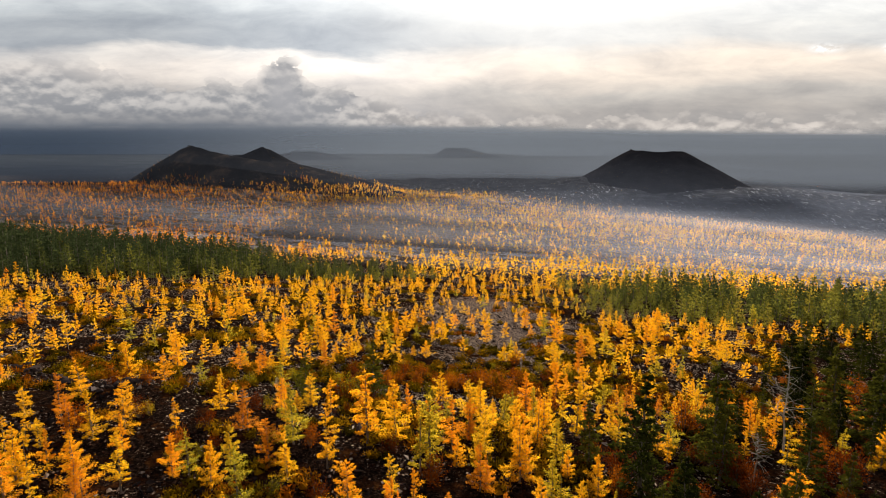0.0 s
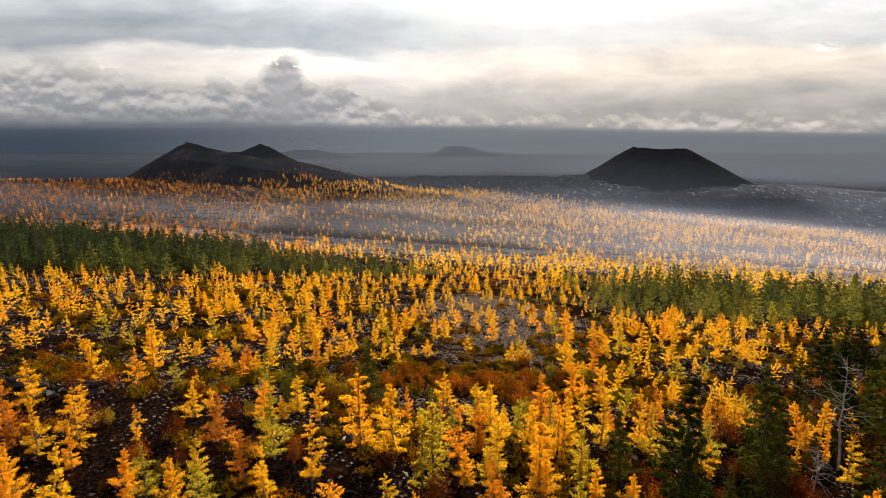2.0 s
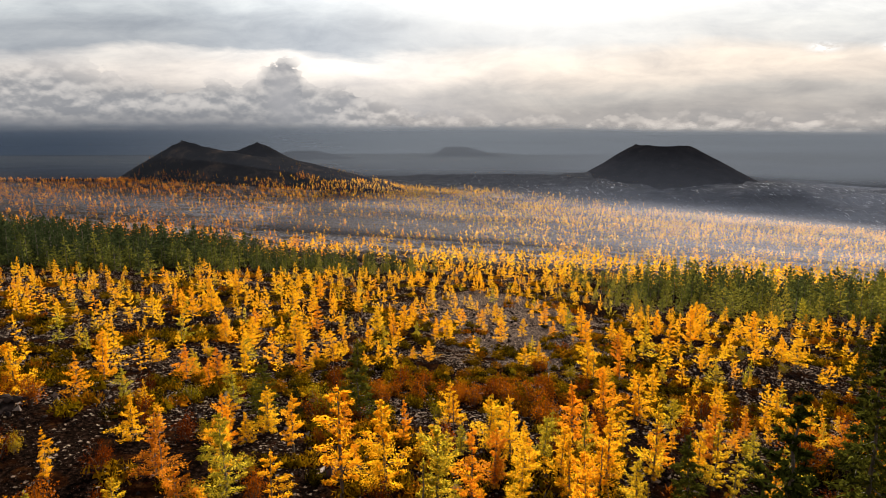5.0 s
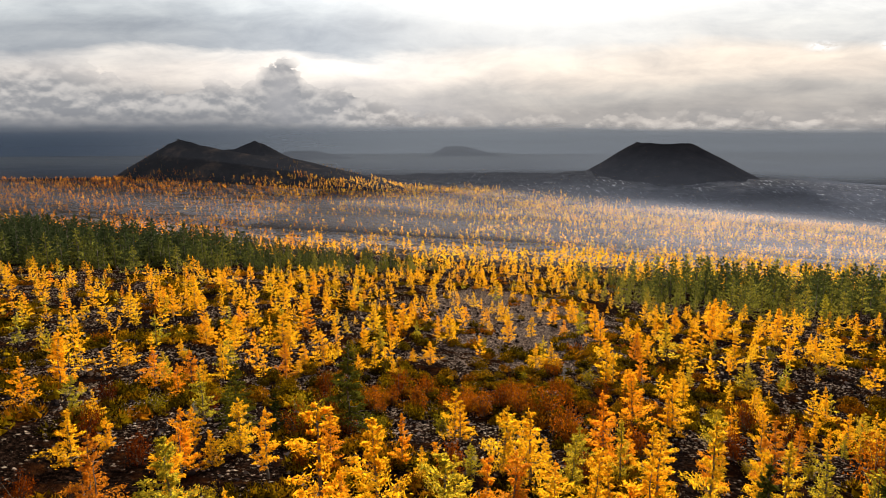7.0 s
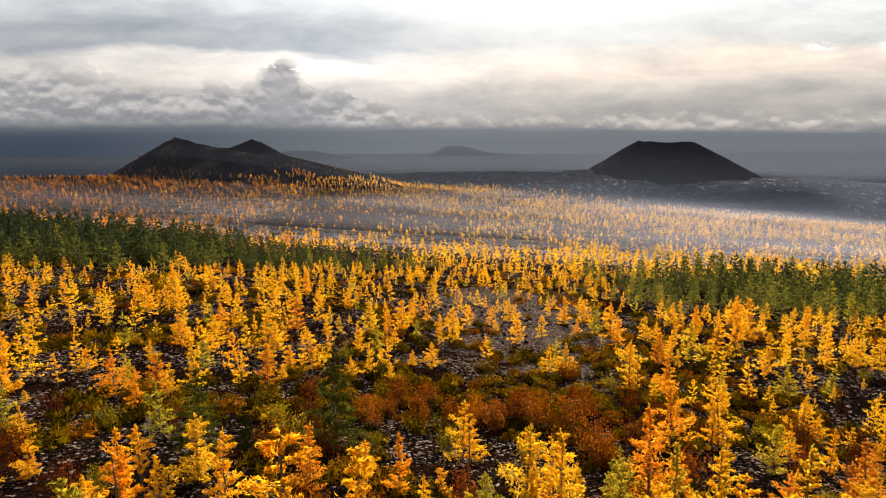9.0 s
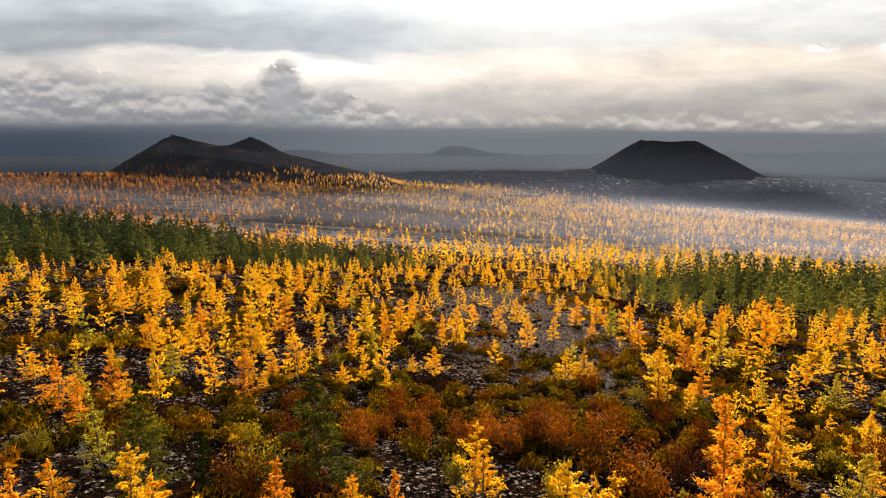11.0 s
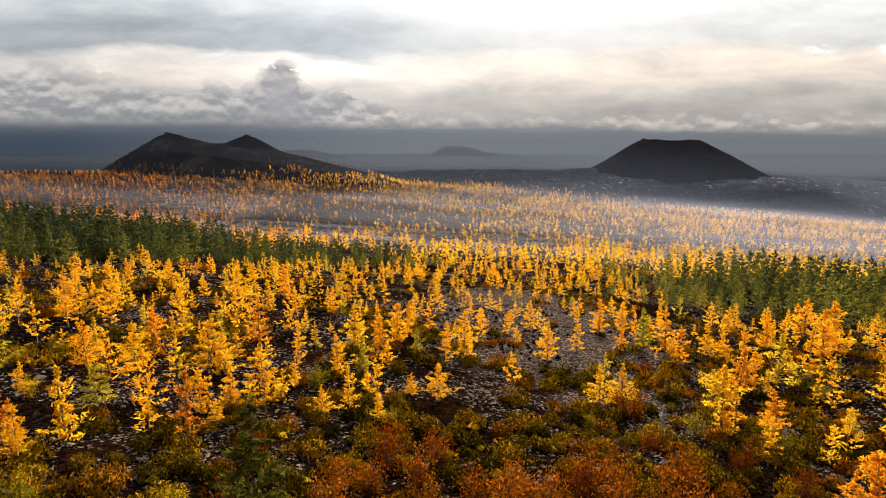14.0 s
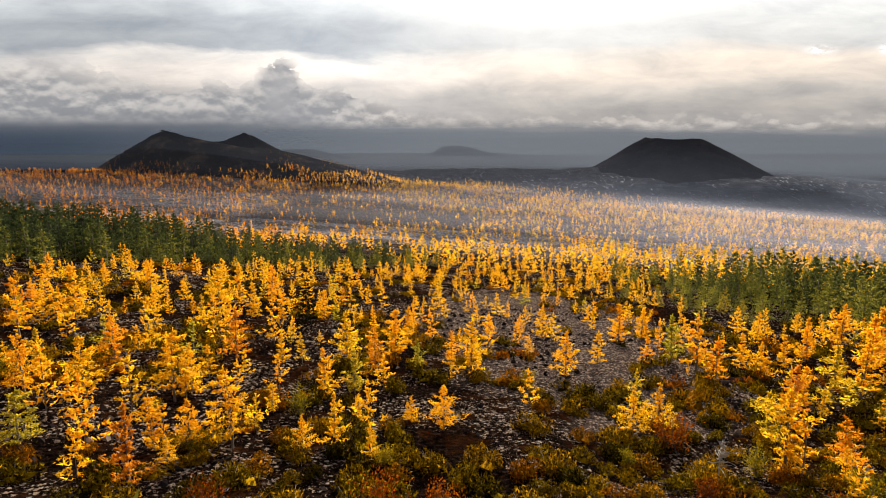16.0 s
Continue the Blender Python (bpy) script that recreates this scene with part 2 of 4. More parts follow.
def leaf_material(name, stops, joined=False, through_light=0.58, spread=0.42):
    """Leaves or needles: a colour for each plant, and a little for each tuft; light shines through them."""
    mat, n = material(name)
    if joined:
        pick = n.add("ShaderNodeAttribute")
        pick.attribute_name = "tint"
        pick = pick.outputs["Fac"]
    else:
        pick = n.add("ShaderNodeObjectInfo").outputs["Random"]
    tuft = n.add("ShaderNodeNewGeometry").outputs["Random Per Island"]
    mixed = n.math("MULTIPLY_ADD", n.math("SUBTRACT", tuft, 0.5), 0.16, pick)
    colour = n.ramp(mixed, *stops)
    value = n.step(tuft, 0.0, 1.0, 1.0 - spread, 1.0 + spread * 0.35)
    colour = n.mix(1.0, colour, n.vec(value, value, value), "MULTIPLY")
    face = n.add("ShaderNodeBsdfDiffuse", Color=colour)
    back = n.add("ShaderNodeBsdfTranslucent", Color=colour)
    both = n.add("ShaderNodeMixShader", Fac=through_light)
    n.put(both.inputs[1], face.outputs[0]), n.put(both.inputs[2], back.outputs[0])
    finish(n, both.outputs[0])
    return mat


GOLD = ((0.0, (0.33, 0.28, 0.022)), (0.10, (0.54, 0.38, 0.022)), (0.24, (0.85, 0.475, 0.013)), (0.74, (0.89, 0.42, 0.012)), (0.93, (0.86, 0.315, 0.012)), (1.0, (0.52, 0.18, 0.014)))
GREEN = ((0.0, (0.034, 0.044, 0.018)), (0.3, (0.070, 0.078, 0.019)), (0.5, (0.130, 0.125, 0.021)), (0.8, (0.23, 0.20, 0.028)), (1.0, (0.34, 0.23, 0.024)))
OLIVE = ((0.0, (0.022, 0.017, 0.0015)), (0.4, (0.132, 0.079, 0.002)), (0.75, (0.255, 0.124, 0.003)), (1.0, (0.22, 0.058, 0.003)))
RUST = ((0.0, (0.075, 0.013, 0.002)), (0.5, (0.20, 0.038, 0.002)), (1.0, (0.38, 0.10, 0.004)))
larch_leaf, larch_leaf_far = leaf_material("gold_larch_needles", GOLD), leaf_material("gold_larch_needles_far", GOLD, True)
green_leaf_far = leaf_material("green_needles_far", GREEN, True, 0.44, 0.3)
DARK = ((0.0, (0.007, 0.009, 0.002)), (0.45, (0.026, 0.031, 0.005)), (1.0, (0.100, 0.092, 0.011)))
spruce_leaf = leaf_material("spruce_needles", DARK, False, 0.25)
mat_leaf, mat_leaf_far = leaf_material("dwarf_pine_needles", OLIVE, False, 0.2, 0.8), leaf_material("dwarf_pine_needles_far", OLIVE, True, 0.3, 0.8)
rust_leaf = leaf_material("rust_birch_leaves", RUST, False, 0.3, 0.3)
WILLOW = ((0.0, (0.10, 0.090, 0.006)), (0.5, (0.27, 0.195, 0.008)), (1.0, (0.46, 0.28, 0.008)))
willow_leaf = leaf_material("willow_leaves", WILLOW, False, 0.45)

bark, n = material("grey_brown_bark")
at = n.add("ShaderNodeTexCoord").outputs["Object"]
grain = n.noise(n.vec(*[n.math("MULTIPLY", o, f) for o, f in zip(n.add("ShaderNodeSeparateXYZ", Vector=at).outputs, (9, 9, 2))]), 1.0, 5.0)
tone = n.ramp(grain, (0.3, (0.045, 0.032, 0.022)), (0.7, (0.15, 0.115, 0.085)))
finish(n, n.add("ShaderNodeBsdfPrincipled", **{"Base Color": tone, "Roughness": 0.9}).outputs[0])

silver, n = material("weathered_dead_wood")
at = n.add("ShaderNodeTexCoord").outputs["Object"]
tone = n.ramp(n.noise(at, 5.0, 5.0), (0.3, (0.14, 0.125, 0.105)), (0.7, (0.42, 0.38, 0.33)))
finish(n, n.add("ShaderNodeBsdfPrincipled", **{"Base Color": tone, "Roughness": 0.85}).outputs[0])

ground_mat, n = material("lava_gravel_and_heath")
at = n.add("ShaderNodeTexCoord").outputs["Object"]
pos = n.add("ShaderNodeSeparateXYZ", Vector=at)
flat = n.vec(pos.outputs[0], pos.outputs[1])
patch = n.noise(flat, 0.09, 5.0, 0.6)
clump = n.noise(flat, 0.32, 6.0, 0.65)
grit = n.noise(flat, 2.6, 8.0, 0.75)
speck = n.noise(flat, 5.5, 3.0, 0.6)
lava = n.ramp(grit, (0.42, (0.002, 0.0014, 0.0012)), (0.52, (0.010, 0.0055, 0.0038)), (0.60, (0.032, 0.018, 0.013)), (0.72, (0.085, 0.055, 0.040)))
def flecks(scale, share, metric):
    """Irregular small patches, each wholly there or wholly missing."""
    warp = n.add("ShaderNodeVectorMath")
    warp.operation = "MULTIPLY_ADD"
    wobble = n.tree.nodes.new("ShaderNodeTexNoise")
    n.put(wobble.inputs["Vector"], flat), n.put(wobble.inputs["Scale"], scale * 1.7)
    n.put(warp.inputs[0], wobble.outputs["Color"]), n.put(warp.inputs[1], (1.5 / scale,) * 3), n.put(warp.inputs[2], flat)
    cell = n.tree.nodes.new("ShaderNodeTexVoronoi")
    cell.distance = metric
    n.put(cell.inputs["Vector"], warp.outputs[0]), n.put(cell.inputs["Scale"], scale)
    pick = n.add("ShaderNodeSeparateColor", Color=cell.outputs["Color"]).outputs[0]
    return n.math("MULTIPLY", n.step(pick, n.math("SUBTRACT", 1.0, share), n.math("SUBTRACT", 1.04, share)), n.step(cell.outputs["Distance"], 0.50, 0.34))


scree_x, scree_y = n.math("DIVIDE", n.math("SUBTRACT", pos.outputs[0], 13.0), 19.0), n.math("DIVIDE", n.math("SUBTRACT", pos.outputs[1], 142.0), 40.0)
scree = n.math("ADD", n.math("POWER", scree_x, 2.0), n.math("ADD", n.math("POWER", scree_y, 2.0), n.math("MULTIPLY", n.math("SUBTRACT", clump, 0.5), 2.0)))
open_scree = n.step(scree, 1.2, 0.7)
bed = n.math("MAXIMUM", n.math("MULTIPLY", n.step(patch, 0.38, 0.60), n.step(pos.outputs[1], 60.0, 82.0, 0.3, 1.0)), n.math("MULTIPLY", open_scree, 1.1))
lichen = n.math("MAXIMUM", flecks(3.9, n.math("MULTIPLY", bed, 0.38), "CHEBYCHEV"), n.math("MULTIPLY", flecks(7.5, n.math("MULTIPLY", bed, 0.44), "MANHATTAN"), 0.85))
lava = n.mix(n.math("MULTIPLY", open_scree, n.step(grit, 0.40, 0.60, 0.2, 1.0)), lava, (0.092, 0.066, 0.056))
lava = n.mix(lichen, lava, n.ramp(speck, (0.35, (0.11, 0.072, 0.053)), (0.60, (0.46, 0.35, 0.27))))
heath = n.ramp(n.noise(flat, 1.1, 6.0, 0.7), (0.32, (0.003, 0.0015, 0.001)), (0.52, (0.022, 0.008, 0.0035)), (0.70, (0.060, 0.024, 0.007)))
near = n.mix(n.math("MULTIPLY", n.step(clump, 0.52, 0.60), n.math("SUBTRACT", 1.0, open_scree)), lava, heath)
# Plain: lichen paled to stand in for mist, darkened west for cloud shade.
dim_west = n.ramp(n.noise(flat, 0.45, 7.0, 0.72), (0.36, (0.014, 0.012, 0.013)), (0.50, (0.070, 0.062, 0.060)), (0.62, (0.22, 0.20, 0.19)))
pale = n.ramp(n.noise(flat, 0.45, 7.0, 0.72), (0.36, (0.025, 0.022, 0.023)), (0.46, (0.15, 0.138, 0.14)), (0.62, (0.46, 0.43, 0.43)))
pale = n.mix(n.step(n.math("MULTIPLY_ADD", patch, 160.0, n.math("ADD", pos.outputs[0], -80.0)), -330.0, -90.0), dim_west, pale)
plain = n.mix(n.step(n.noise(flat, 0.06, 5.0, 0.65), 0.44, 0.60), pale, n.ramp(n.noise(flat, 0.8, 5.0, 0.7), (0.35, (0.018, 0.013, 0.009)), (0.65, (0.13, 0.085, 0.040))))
ash_noise = n.noise(n.vec(n.math("MULTIPLY", pos.outputs[0], 0.06), n.math("MULTIPLY", pos.outputs[1], 0.10)), 1.0, 8.0, 0.75)
ashes = n.ramp(ash_noise, (0.36, (0.022, 0.022, 0.025)), (0.52, (0.054, 0.054, 0.060)), (0.62, (0.125, 0.125, 0.134)))
pale_specks = n.math("MULTIPLY", n.step(n.noise(n.vec(n.math("MULTIPLY", pos.outputs[0], 0.22), n.math("MULTIPLY", pos.outputs[1], 0.075)), 1.0, 4.0, 0.7), 0.56, 0.66), n.math("MULTIPLY", n.step(n.noise(flat, 0.012, 3.0), 0.40, 0.54), n.step(pos.outputs[1], 850.0, 770.0)))
ashes = n.mix(n.step(n.math("MULTIPLY_ADD", patch, 160.0, pos.outputs[0]), 180.0, 480.0), n.ramp(ash_noise, (0.38, (0.010, 0.010, 0.011)), (0.62, (0.034, 0.033, 0.035))), ashes)
ashes = n.mix(n.math("MULTIPLY", pale_specks, n.step(pos.outputs[0], 80.0, 300.0, 0.25, 1.0)), ashes, (0.62, 0.62, 0.62))
# Haze put into the ground colour: bluish grey on the far plain.
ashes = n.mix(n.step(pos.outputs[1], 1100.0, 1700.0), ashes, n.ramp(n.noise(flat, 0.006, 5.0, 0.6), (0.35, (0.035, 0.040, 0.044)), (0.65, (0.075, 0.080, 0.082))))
depth = n.math("MULTIPLY_ADD", pos.outputs[0], 0.10, pos.outputs[1])
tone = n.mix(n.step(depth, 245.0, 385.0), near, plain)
away = n.math("MULTIPLY_ADD", pos.outputs[0], 0.55, pos.outputs[1])
edge = n.math("MULTIPLY_ADD", n.noise(flat, 0.02, 3.0), 60.0, n.math("ADD", away, -30.0))
behind = n.math("MULTIPLY_ADD", pos.outputs[0], -0.30, pos.outputs[1])
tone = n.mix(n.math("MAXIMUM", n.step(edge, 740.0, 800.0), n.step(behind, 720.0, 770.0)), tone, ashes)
height = n.math("ADD", grit, n.math("MULTIPLY", n.noise(flat, 0.9, 5.0, 0.6), 1.6))
bumps = n.add("ShaderNodeBump", Strength=1.0, Distance=0.5, Height=height)
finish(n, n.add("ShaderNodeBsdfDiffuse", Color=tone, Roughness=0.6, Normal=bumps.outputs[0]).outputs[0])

cinder, n = material("black_cinder_slope")
at = n.add("ShaderNodeTexCoord").outputs["Object"]
tone = n.ramp(n.noise(at, 0.05, 7.0, 0.62), (0.35, (0.008, 0.007, 0.008)), (0.62, (0.016, 0.014, 0.015)), (0.78, (0.030, 0.025, 0.023)))
bumps = n.add("ShaderNodeBump", Strength=0.5, Distance=1.5, Height=n.noise(at, 0.12, 6.0, 0.6))
finish(n, n.add("ShaderNodeBsdfDiffuse", Color=tone, Roughness=0.6, Normal=bumps.outputs[0]).outputs[0])

scrub, n = material("scrubby_cinder_slope")
at = n.add("ShaderNodeTexCoord").outputs["Object"]
tone = n.ramp(n.noise(at, 0.045, 7.0, 0.65), (0.38, (0.009, 0.008, 0.008)), (0.54, (0.015, 0.013, 0.012)), (0.64, (0.042, 0.030, 0.023)), (0.76, (0.085, 0.054, 0.032)))
bumps = n.add("ShaderNodeBump", Strength=0.6, Distance=1.5, Height=n.noise(at, 0.2, 6.0, 0.6))
finish(n, n.add("ShaderNodeBsdfDiffuse", Color=tone, Roughness=0.6, Normal=bumps.outputs[0]).outputs[0])

rock_mat, n = material("black_lava_rock")
at = n.add("ShaderNodeTexCoord").outputs["Object"]
tuft = n.add("ShaderNodeNewGeometry").outputs["Random Per Island"]
tone = n.ramp(tuft, (0.0, (0.006, 0.005, 0.005)), (0.50, (0.022, 0.016, 0.015)), (0.66, (0.050, 0.034, 0.027)), (0.80, (0.16, 0.12, 0.097)), (1.0, (0.46, 0.38, 0.32)))
tone = n.mix(n.step(n.noise(at, 0.22, 4.0), 0.44, 0.60), tone, (0.012, 0.009, 0.009))
finish(n, n.add("ShaderNodeBsdfDiffuse", Color=tone, Roughness=0.4).outputs[0])


def mist_material(name, colour, density, grain, even=0.35, east=None, through=0.65):
    """Thin drifting mist: mostly clear, the rest scatters light; thinning out towards its edges."""
    mat, n = material(name)
    thick = n.add("ShaderNodeAttribute")
    thick.attribute_name = "thickness"
    own = n.add("ShaderNodeSeparateXYZ", Vector=n.add("ShaderNodeTexCoord").outputs["Object"])
    drift = n.noise(n.vec(n.math("MULTIPLY", own.outputs[0], 0.4), own.outputs[1], own.outputs[2]), grain, 5.0, 0.55)
    amount = n.math("MULTIPLY", thick.outputs["Fac"], n.step(drift, 0.28, 0.72, even, 1.0))
    scatter = n.add("ShaderNodeMixShader", Fac=through)
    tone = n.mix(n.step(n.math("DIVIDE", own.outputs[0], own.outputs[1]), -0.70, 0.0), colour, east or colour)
    n.put(scatter.inputs[1], n.add("ShaderNodeBsdfDiffuse", Color=tone).outputs[0])
    n.put(scatter.inputs[2], n.add("ShaderNodeBsdfTranslucent", Color=tone).outputs[0])
    veil = n.add("ShaderNodeMixShader", Fac=n.math("MULTIPLY", amount, density))
    n.put(veil.inputs[1], n.add("ShaderNodeBsdfTransparent").outputs[0]), n.put(veil.inputs[2], scatter.outputs[0])
    finish(n, veil.outputs[0])
    return mat


# ---------------------------------------------------------------- ground and hills
def graded(*spans):
    """Lattice lines: spans of (start, end, step), the last line closing the range."""
    lines = [np.arange(a, b, s) for a, b, s in spans]
    return np.concatenate([*lines, [spans[-1][1]]])


outer = np.geomspace(420, 5200, 26)
xs = np.concatenate([-outer[::-1], graded((-400, -120, 7), (-120, 120, 2.1), (120, 400, 7), (400, 830, 14)), outer[outer > 850]])
ys = np.concatenate([graded((-3000, -200, 400), (-200, 30, 12), (30, 235, 2.1), (235, 420, 3.5), (420, 960, 7)), np.geomspace(980, 5400, 26)])
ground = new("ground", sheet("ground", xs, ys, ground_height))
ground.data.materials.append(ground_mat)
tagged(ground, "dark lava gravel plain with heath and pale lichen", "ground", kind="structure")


def bell(angle, middle, width):
    d = (angle - radians(middle) + np.pi) % (2 * np.pi) - np.pi
    return np.exp(-(d / radians(width)) ** 2)


def cone_height(spec, x, y):
    """Height of a cone's surface over the land, at x, y from its middle."""
    angle, r = np.arctan2(y / spec["deep"], x), np.hypot(x, y / spec["deep"])
    foot = spec["foot"] * (1 + spec["tail"] * bell(angle, spec["tail_to"], 45))
    top = spec["rim"](angle)
    out = (r - spec["rim_r"]) / (foot - spec["rim_r"])
    flank = top * np.clip(1 - out, 0, 1) ** spec["curve"] - 12 * np.clip(out - 0.98, 0, None)
    bowl = top - spec["crater"] * (1 - np.clip(r / spec["rim_r"], 0, 1) ** 2)
    z = np.where(r < spec["rim_r"], bowl, flank) - spec["worn"] * np.exp(-((r - spec["rim_r"]) / 9) ** 2)
    rough = 1.0 * ripples(x + 900, y + 900, 19, spec["seed"]) + 0.5 * ripples(x + 900, y + 900, 6, spec["seed"] + 1)
    return z + rough * np.clip(1.1 - out, 0, 1) + land(x + spec["x"], y + spec["y"])


def cone_hill(spec, label, flank_mat, crater_mat, rings=40, spokes=128):
    """A cinder cone: its flank and, inside the rim, its crater."""
    root = new("cinder_cone")
    root.location = (spec["x"], spec["y"], 0)
    angle = np.linspace(0, 2 * np.pi, spokes, endpoint=False)
    widest = spec["foot"] * (1 + spec["tail"] * bell(angle, spec["tail_to"], 45)) * 1.15
    for kind, mat in (("crater", crater_mat), ("flank", flank_mat)):
        count = 16 if kind == "crater" else rings
        verts, tris = [], []
        for k in range(count):
            f = k / (count - 1)
            r = spec["rim_r"] * f if kind == "crater" else spec["rim_r"] + (widest - spec["rim_r"]) * f
            px, py = r * np.cos(angle), r * np.sin(angle) * spec["deep"]
            verts.append(np.stack([px, py, cone_height(spec, px, py)], -1))
        i = np.arange(spokes)
        j = (i + 1) % spokes
        for k in range(count - 1):
            a, b = k * spokes, (k + 1) * spokes
            tris += [np.stack([a + i, b + i, b + j], 1), np.stack([a + i, b + j, a + j], 1)]
        part(kind, tri_mesh(kind, np.concatenate(verts), np.concatenate(tris), True), mat, root)
    return tagged(root, label, "hill", "volcanic cones")


LEFT_CONE = dict(x=-262, y=712, deep=0.62, rim_r=50, foot=130, tail=0.72, tail_to=-14, crater=14, curve=0.93, seed=5, worn=2.2,
                 rim=lambda a: 37.5 + 9.5 * bell(a, 212, 40) + 12.5 * bell(a, 50, 20) - 9 * bell(a, 330, 42) - 4 * bell(a, 15, 20))
RIGHT_CONE = dict(x=320, y=866, deep=1.0, rim_r=38, foot=129, tail=0.0, tail_to=0, crater=12, curve=1.1, seed=9, worn=1.2,
                  rim=lambda a: 48 + 3.5 * bell(a, 176, 30) - 1.5 * bell(a, 265, 30))
FAR_CONE = dict(x=62, y=3000, deep=1.0, rim_r=48, foot=135, tail=0.9, tail_to=0, crater=10, curve=1.15, seed=13, worn=1.0, rim=lambda a: 50 + 0 * a)
SMALL_CONE = dict(x=-620, y=2600, deep=1.0, rim_r=40, foot=230, tail=0.0, tail_to=0, crater=8, curve=1.15, seed=17, worn=3.0, rim=lambda a: 38 + 0 * a)
cone_hill(LEFT_CONE, "dark volcanic cone with a breached crater and scrub on its flank", scrub, cinder)
cone_hill(RIGHT_CONE, "bare black flat-topped volcanic cinder cone", cinder, cinder)
cone_hill(FAR_CONE, "distant low volcanic cone under rain haze", cinder, cinder)
cone_hill(SMALL_CONE, "distant small rounded volcanic hill under rain haze", cinder, cinder)


def mist_sheet(xs, ys, lift, thickness, mat, label):
    """A blanket of mist that lies over the land; thickness(x, y) runs from 0 to 1."""
    me = sheet("mist", xs, ys, lambda x, y: land(x, y) + lift)
    gx, gy = np.meshgrid(xs, ys)
    me.attributes.new("thickness", "FLOAT", "POINT").data.foreach_set("value", np.broadcast_to(thickness(gx, gy), gx.shape).ravel().astype(np.float32))
    me.materials.append(mat)
    return tagged(new("mist", me), label, "mist", kind="stuff")


def rain_curtain(x0, x1, far, high, mat, solid=0.1, west=0.45):
    """An upright veil of rain haze, thinning out upwards."""
    u, levels = np.linspace(0, 1, 31), np.linspace(0, 1, 9)
    px = x0 + (x1 - x0) * u
    py = far + 0.02 * (x1 - x0) * np.sin(u * 7 + far)
    verts = np.concatenate([np.stack([px, py, land(px, py) - 1 + high * f], -1) for f in levels])
    i = (np.arange(30)[None, :] + 31 * np.arange(8)[:, None]).ravel()
    me = tri_mesh("mist", verts, np.concatenate([np.stack([i, i + 1, i + 32], 1), np.stack([i, i + 32, i + 31], 1)]), True)
    thick = np.outer(smooth(levels, 1, solid), smooth(u, 0, 0.12) * smooth(u, 1, 0.88) * (west + (1 - west) * smooth(px / far, -0.35, 0.15)))
    me.attributes.new("thickness", "FLOAT", "POINT").data.foreach_set("value", thick.ravel().astype(np.float32))
    me.materials.append(mat)
    return tagged(new("mist", me), "blue-grey rain haze under the clouds", "mist", kind="stuff")


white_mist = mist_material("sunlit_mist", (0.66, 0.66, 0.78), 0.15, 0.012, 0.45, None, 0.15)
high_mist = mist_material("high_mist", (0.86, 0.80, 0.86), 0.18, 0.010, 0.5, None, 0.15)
# Grey and dark copies of the mist put western cloud shade into colour.
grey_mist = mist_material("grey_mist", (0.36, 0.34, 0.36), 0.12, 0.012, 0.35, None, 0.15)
shade_sheet = mist_material("shade_sheet", (0.150, 0.138, 0.150), 0.28, 0.010, 0.4, None, 0.15)
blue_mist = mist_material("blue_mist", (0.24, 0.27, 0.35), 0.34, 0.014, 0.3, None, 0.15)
# Distant haze put into tinted sheets; the far ones darker to the west.
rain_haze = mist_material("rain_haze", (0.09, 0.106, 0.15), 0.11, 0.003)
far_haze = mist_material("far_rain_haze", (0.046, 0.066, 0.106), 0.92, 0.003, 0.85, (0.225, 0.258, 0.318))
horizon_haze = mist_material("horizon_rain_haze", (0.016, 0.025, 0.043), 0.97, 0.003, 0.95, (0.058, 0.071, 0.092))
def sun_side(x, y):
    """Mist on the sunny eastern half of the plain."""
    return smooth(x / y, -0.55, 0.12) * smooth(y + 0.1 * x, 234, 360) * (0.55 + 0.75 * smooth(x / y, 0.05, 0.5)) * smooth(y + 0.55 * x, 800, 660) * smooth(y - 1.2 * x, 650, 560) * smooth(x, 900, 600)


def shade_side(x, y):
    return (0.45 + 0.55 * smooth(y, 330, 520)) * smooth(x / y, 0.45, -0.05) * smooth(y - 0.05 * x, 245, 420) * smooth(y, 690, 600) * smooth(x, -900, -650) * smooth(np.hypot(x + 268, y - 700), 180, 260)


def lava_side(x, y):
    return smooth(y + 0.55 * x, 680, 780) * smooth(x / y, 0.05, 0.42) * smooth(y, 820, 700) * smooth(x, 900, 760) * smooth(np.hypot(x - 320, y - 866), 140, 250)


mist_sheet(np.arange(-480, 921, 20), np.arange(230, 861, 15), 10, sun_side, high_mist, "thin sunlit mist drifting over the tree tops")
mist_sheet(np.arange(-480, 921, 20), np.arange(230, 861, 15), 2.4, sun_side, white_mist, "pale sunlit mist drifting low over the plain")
mist_sheet(np.arange(-920, 421, 20), np.arange(270, 701, 15), 10, lambda x, y: shade_side(x, y) * smooth(x / y, -0.15, -0.5), shade_sheet, "dark grey sheet that puts cloud shade over the western plain")
mist_sheet(np.arange(-920, 421, 20), np.arange(270, 701, 15), 3.0, shade_side, grey_mist, "thin mist low over the plain, greyed to stand in for cloud shade")
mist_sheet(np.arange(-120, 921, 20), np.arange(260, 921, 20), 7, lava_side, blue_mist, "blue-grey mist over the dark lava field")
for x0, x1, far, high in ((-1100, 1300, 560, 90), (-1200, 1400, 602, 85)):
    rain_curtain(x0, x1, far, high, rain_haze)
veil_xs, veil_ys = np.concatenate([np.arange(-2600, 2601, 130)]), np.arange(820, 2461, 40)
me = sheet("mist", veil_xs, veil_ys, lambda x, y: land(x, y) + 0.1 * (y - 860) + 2)
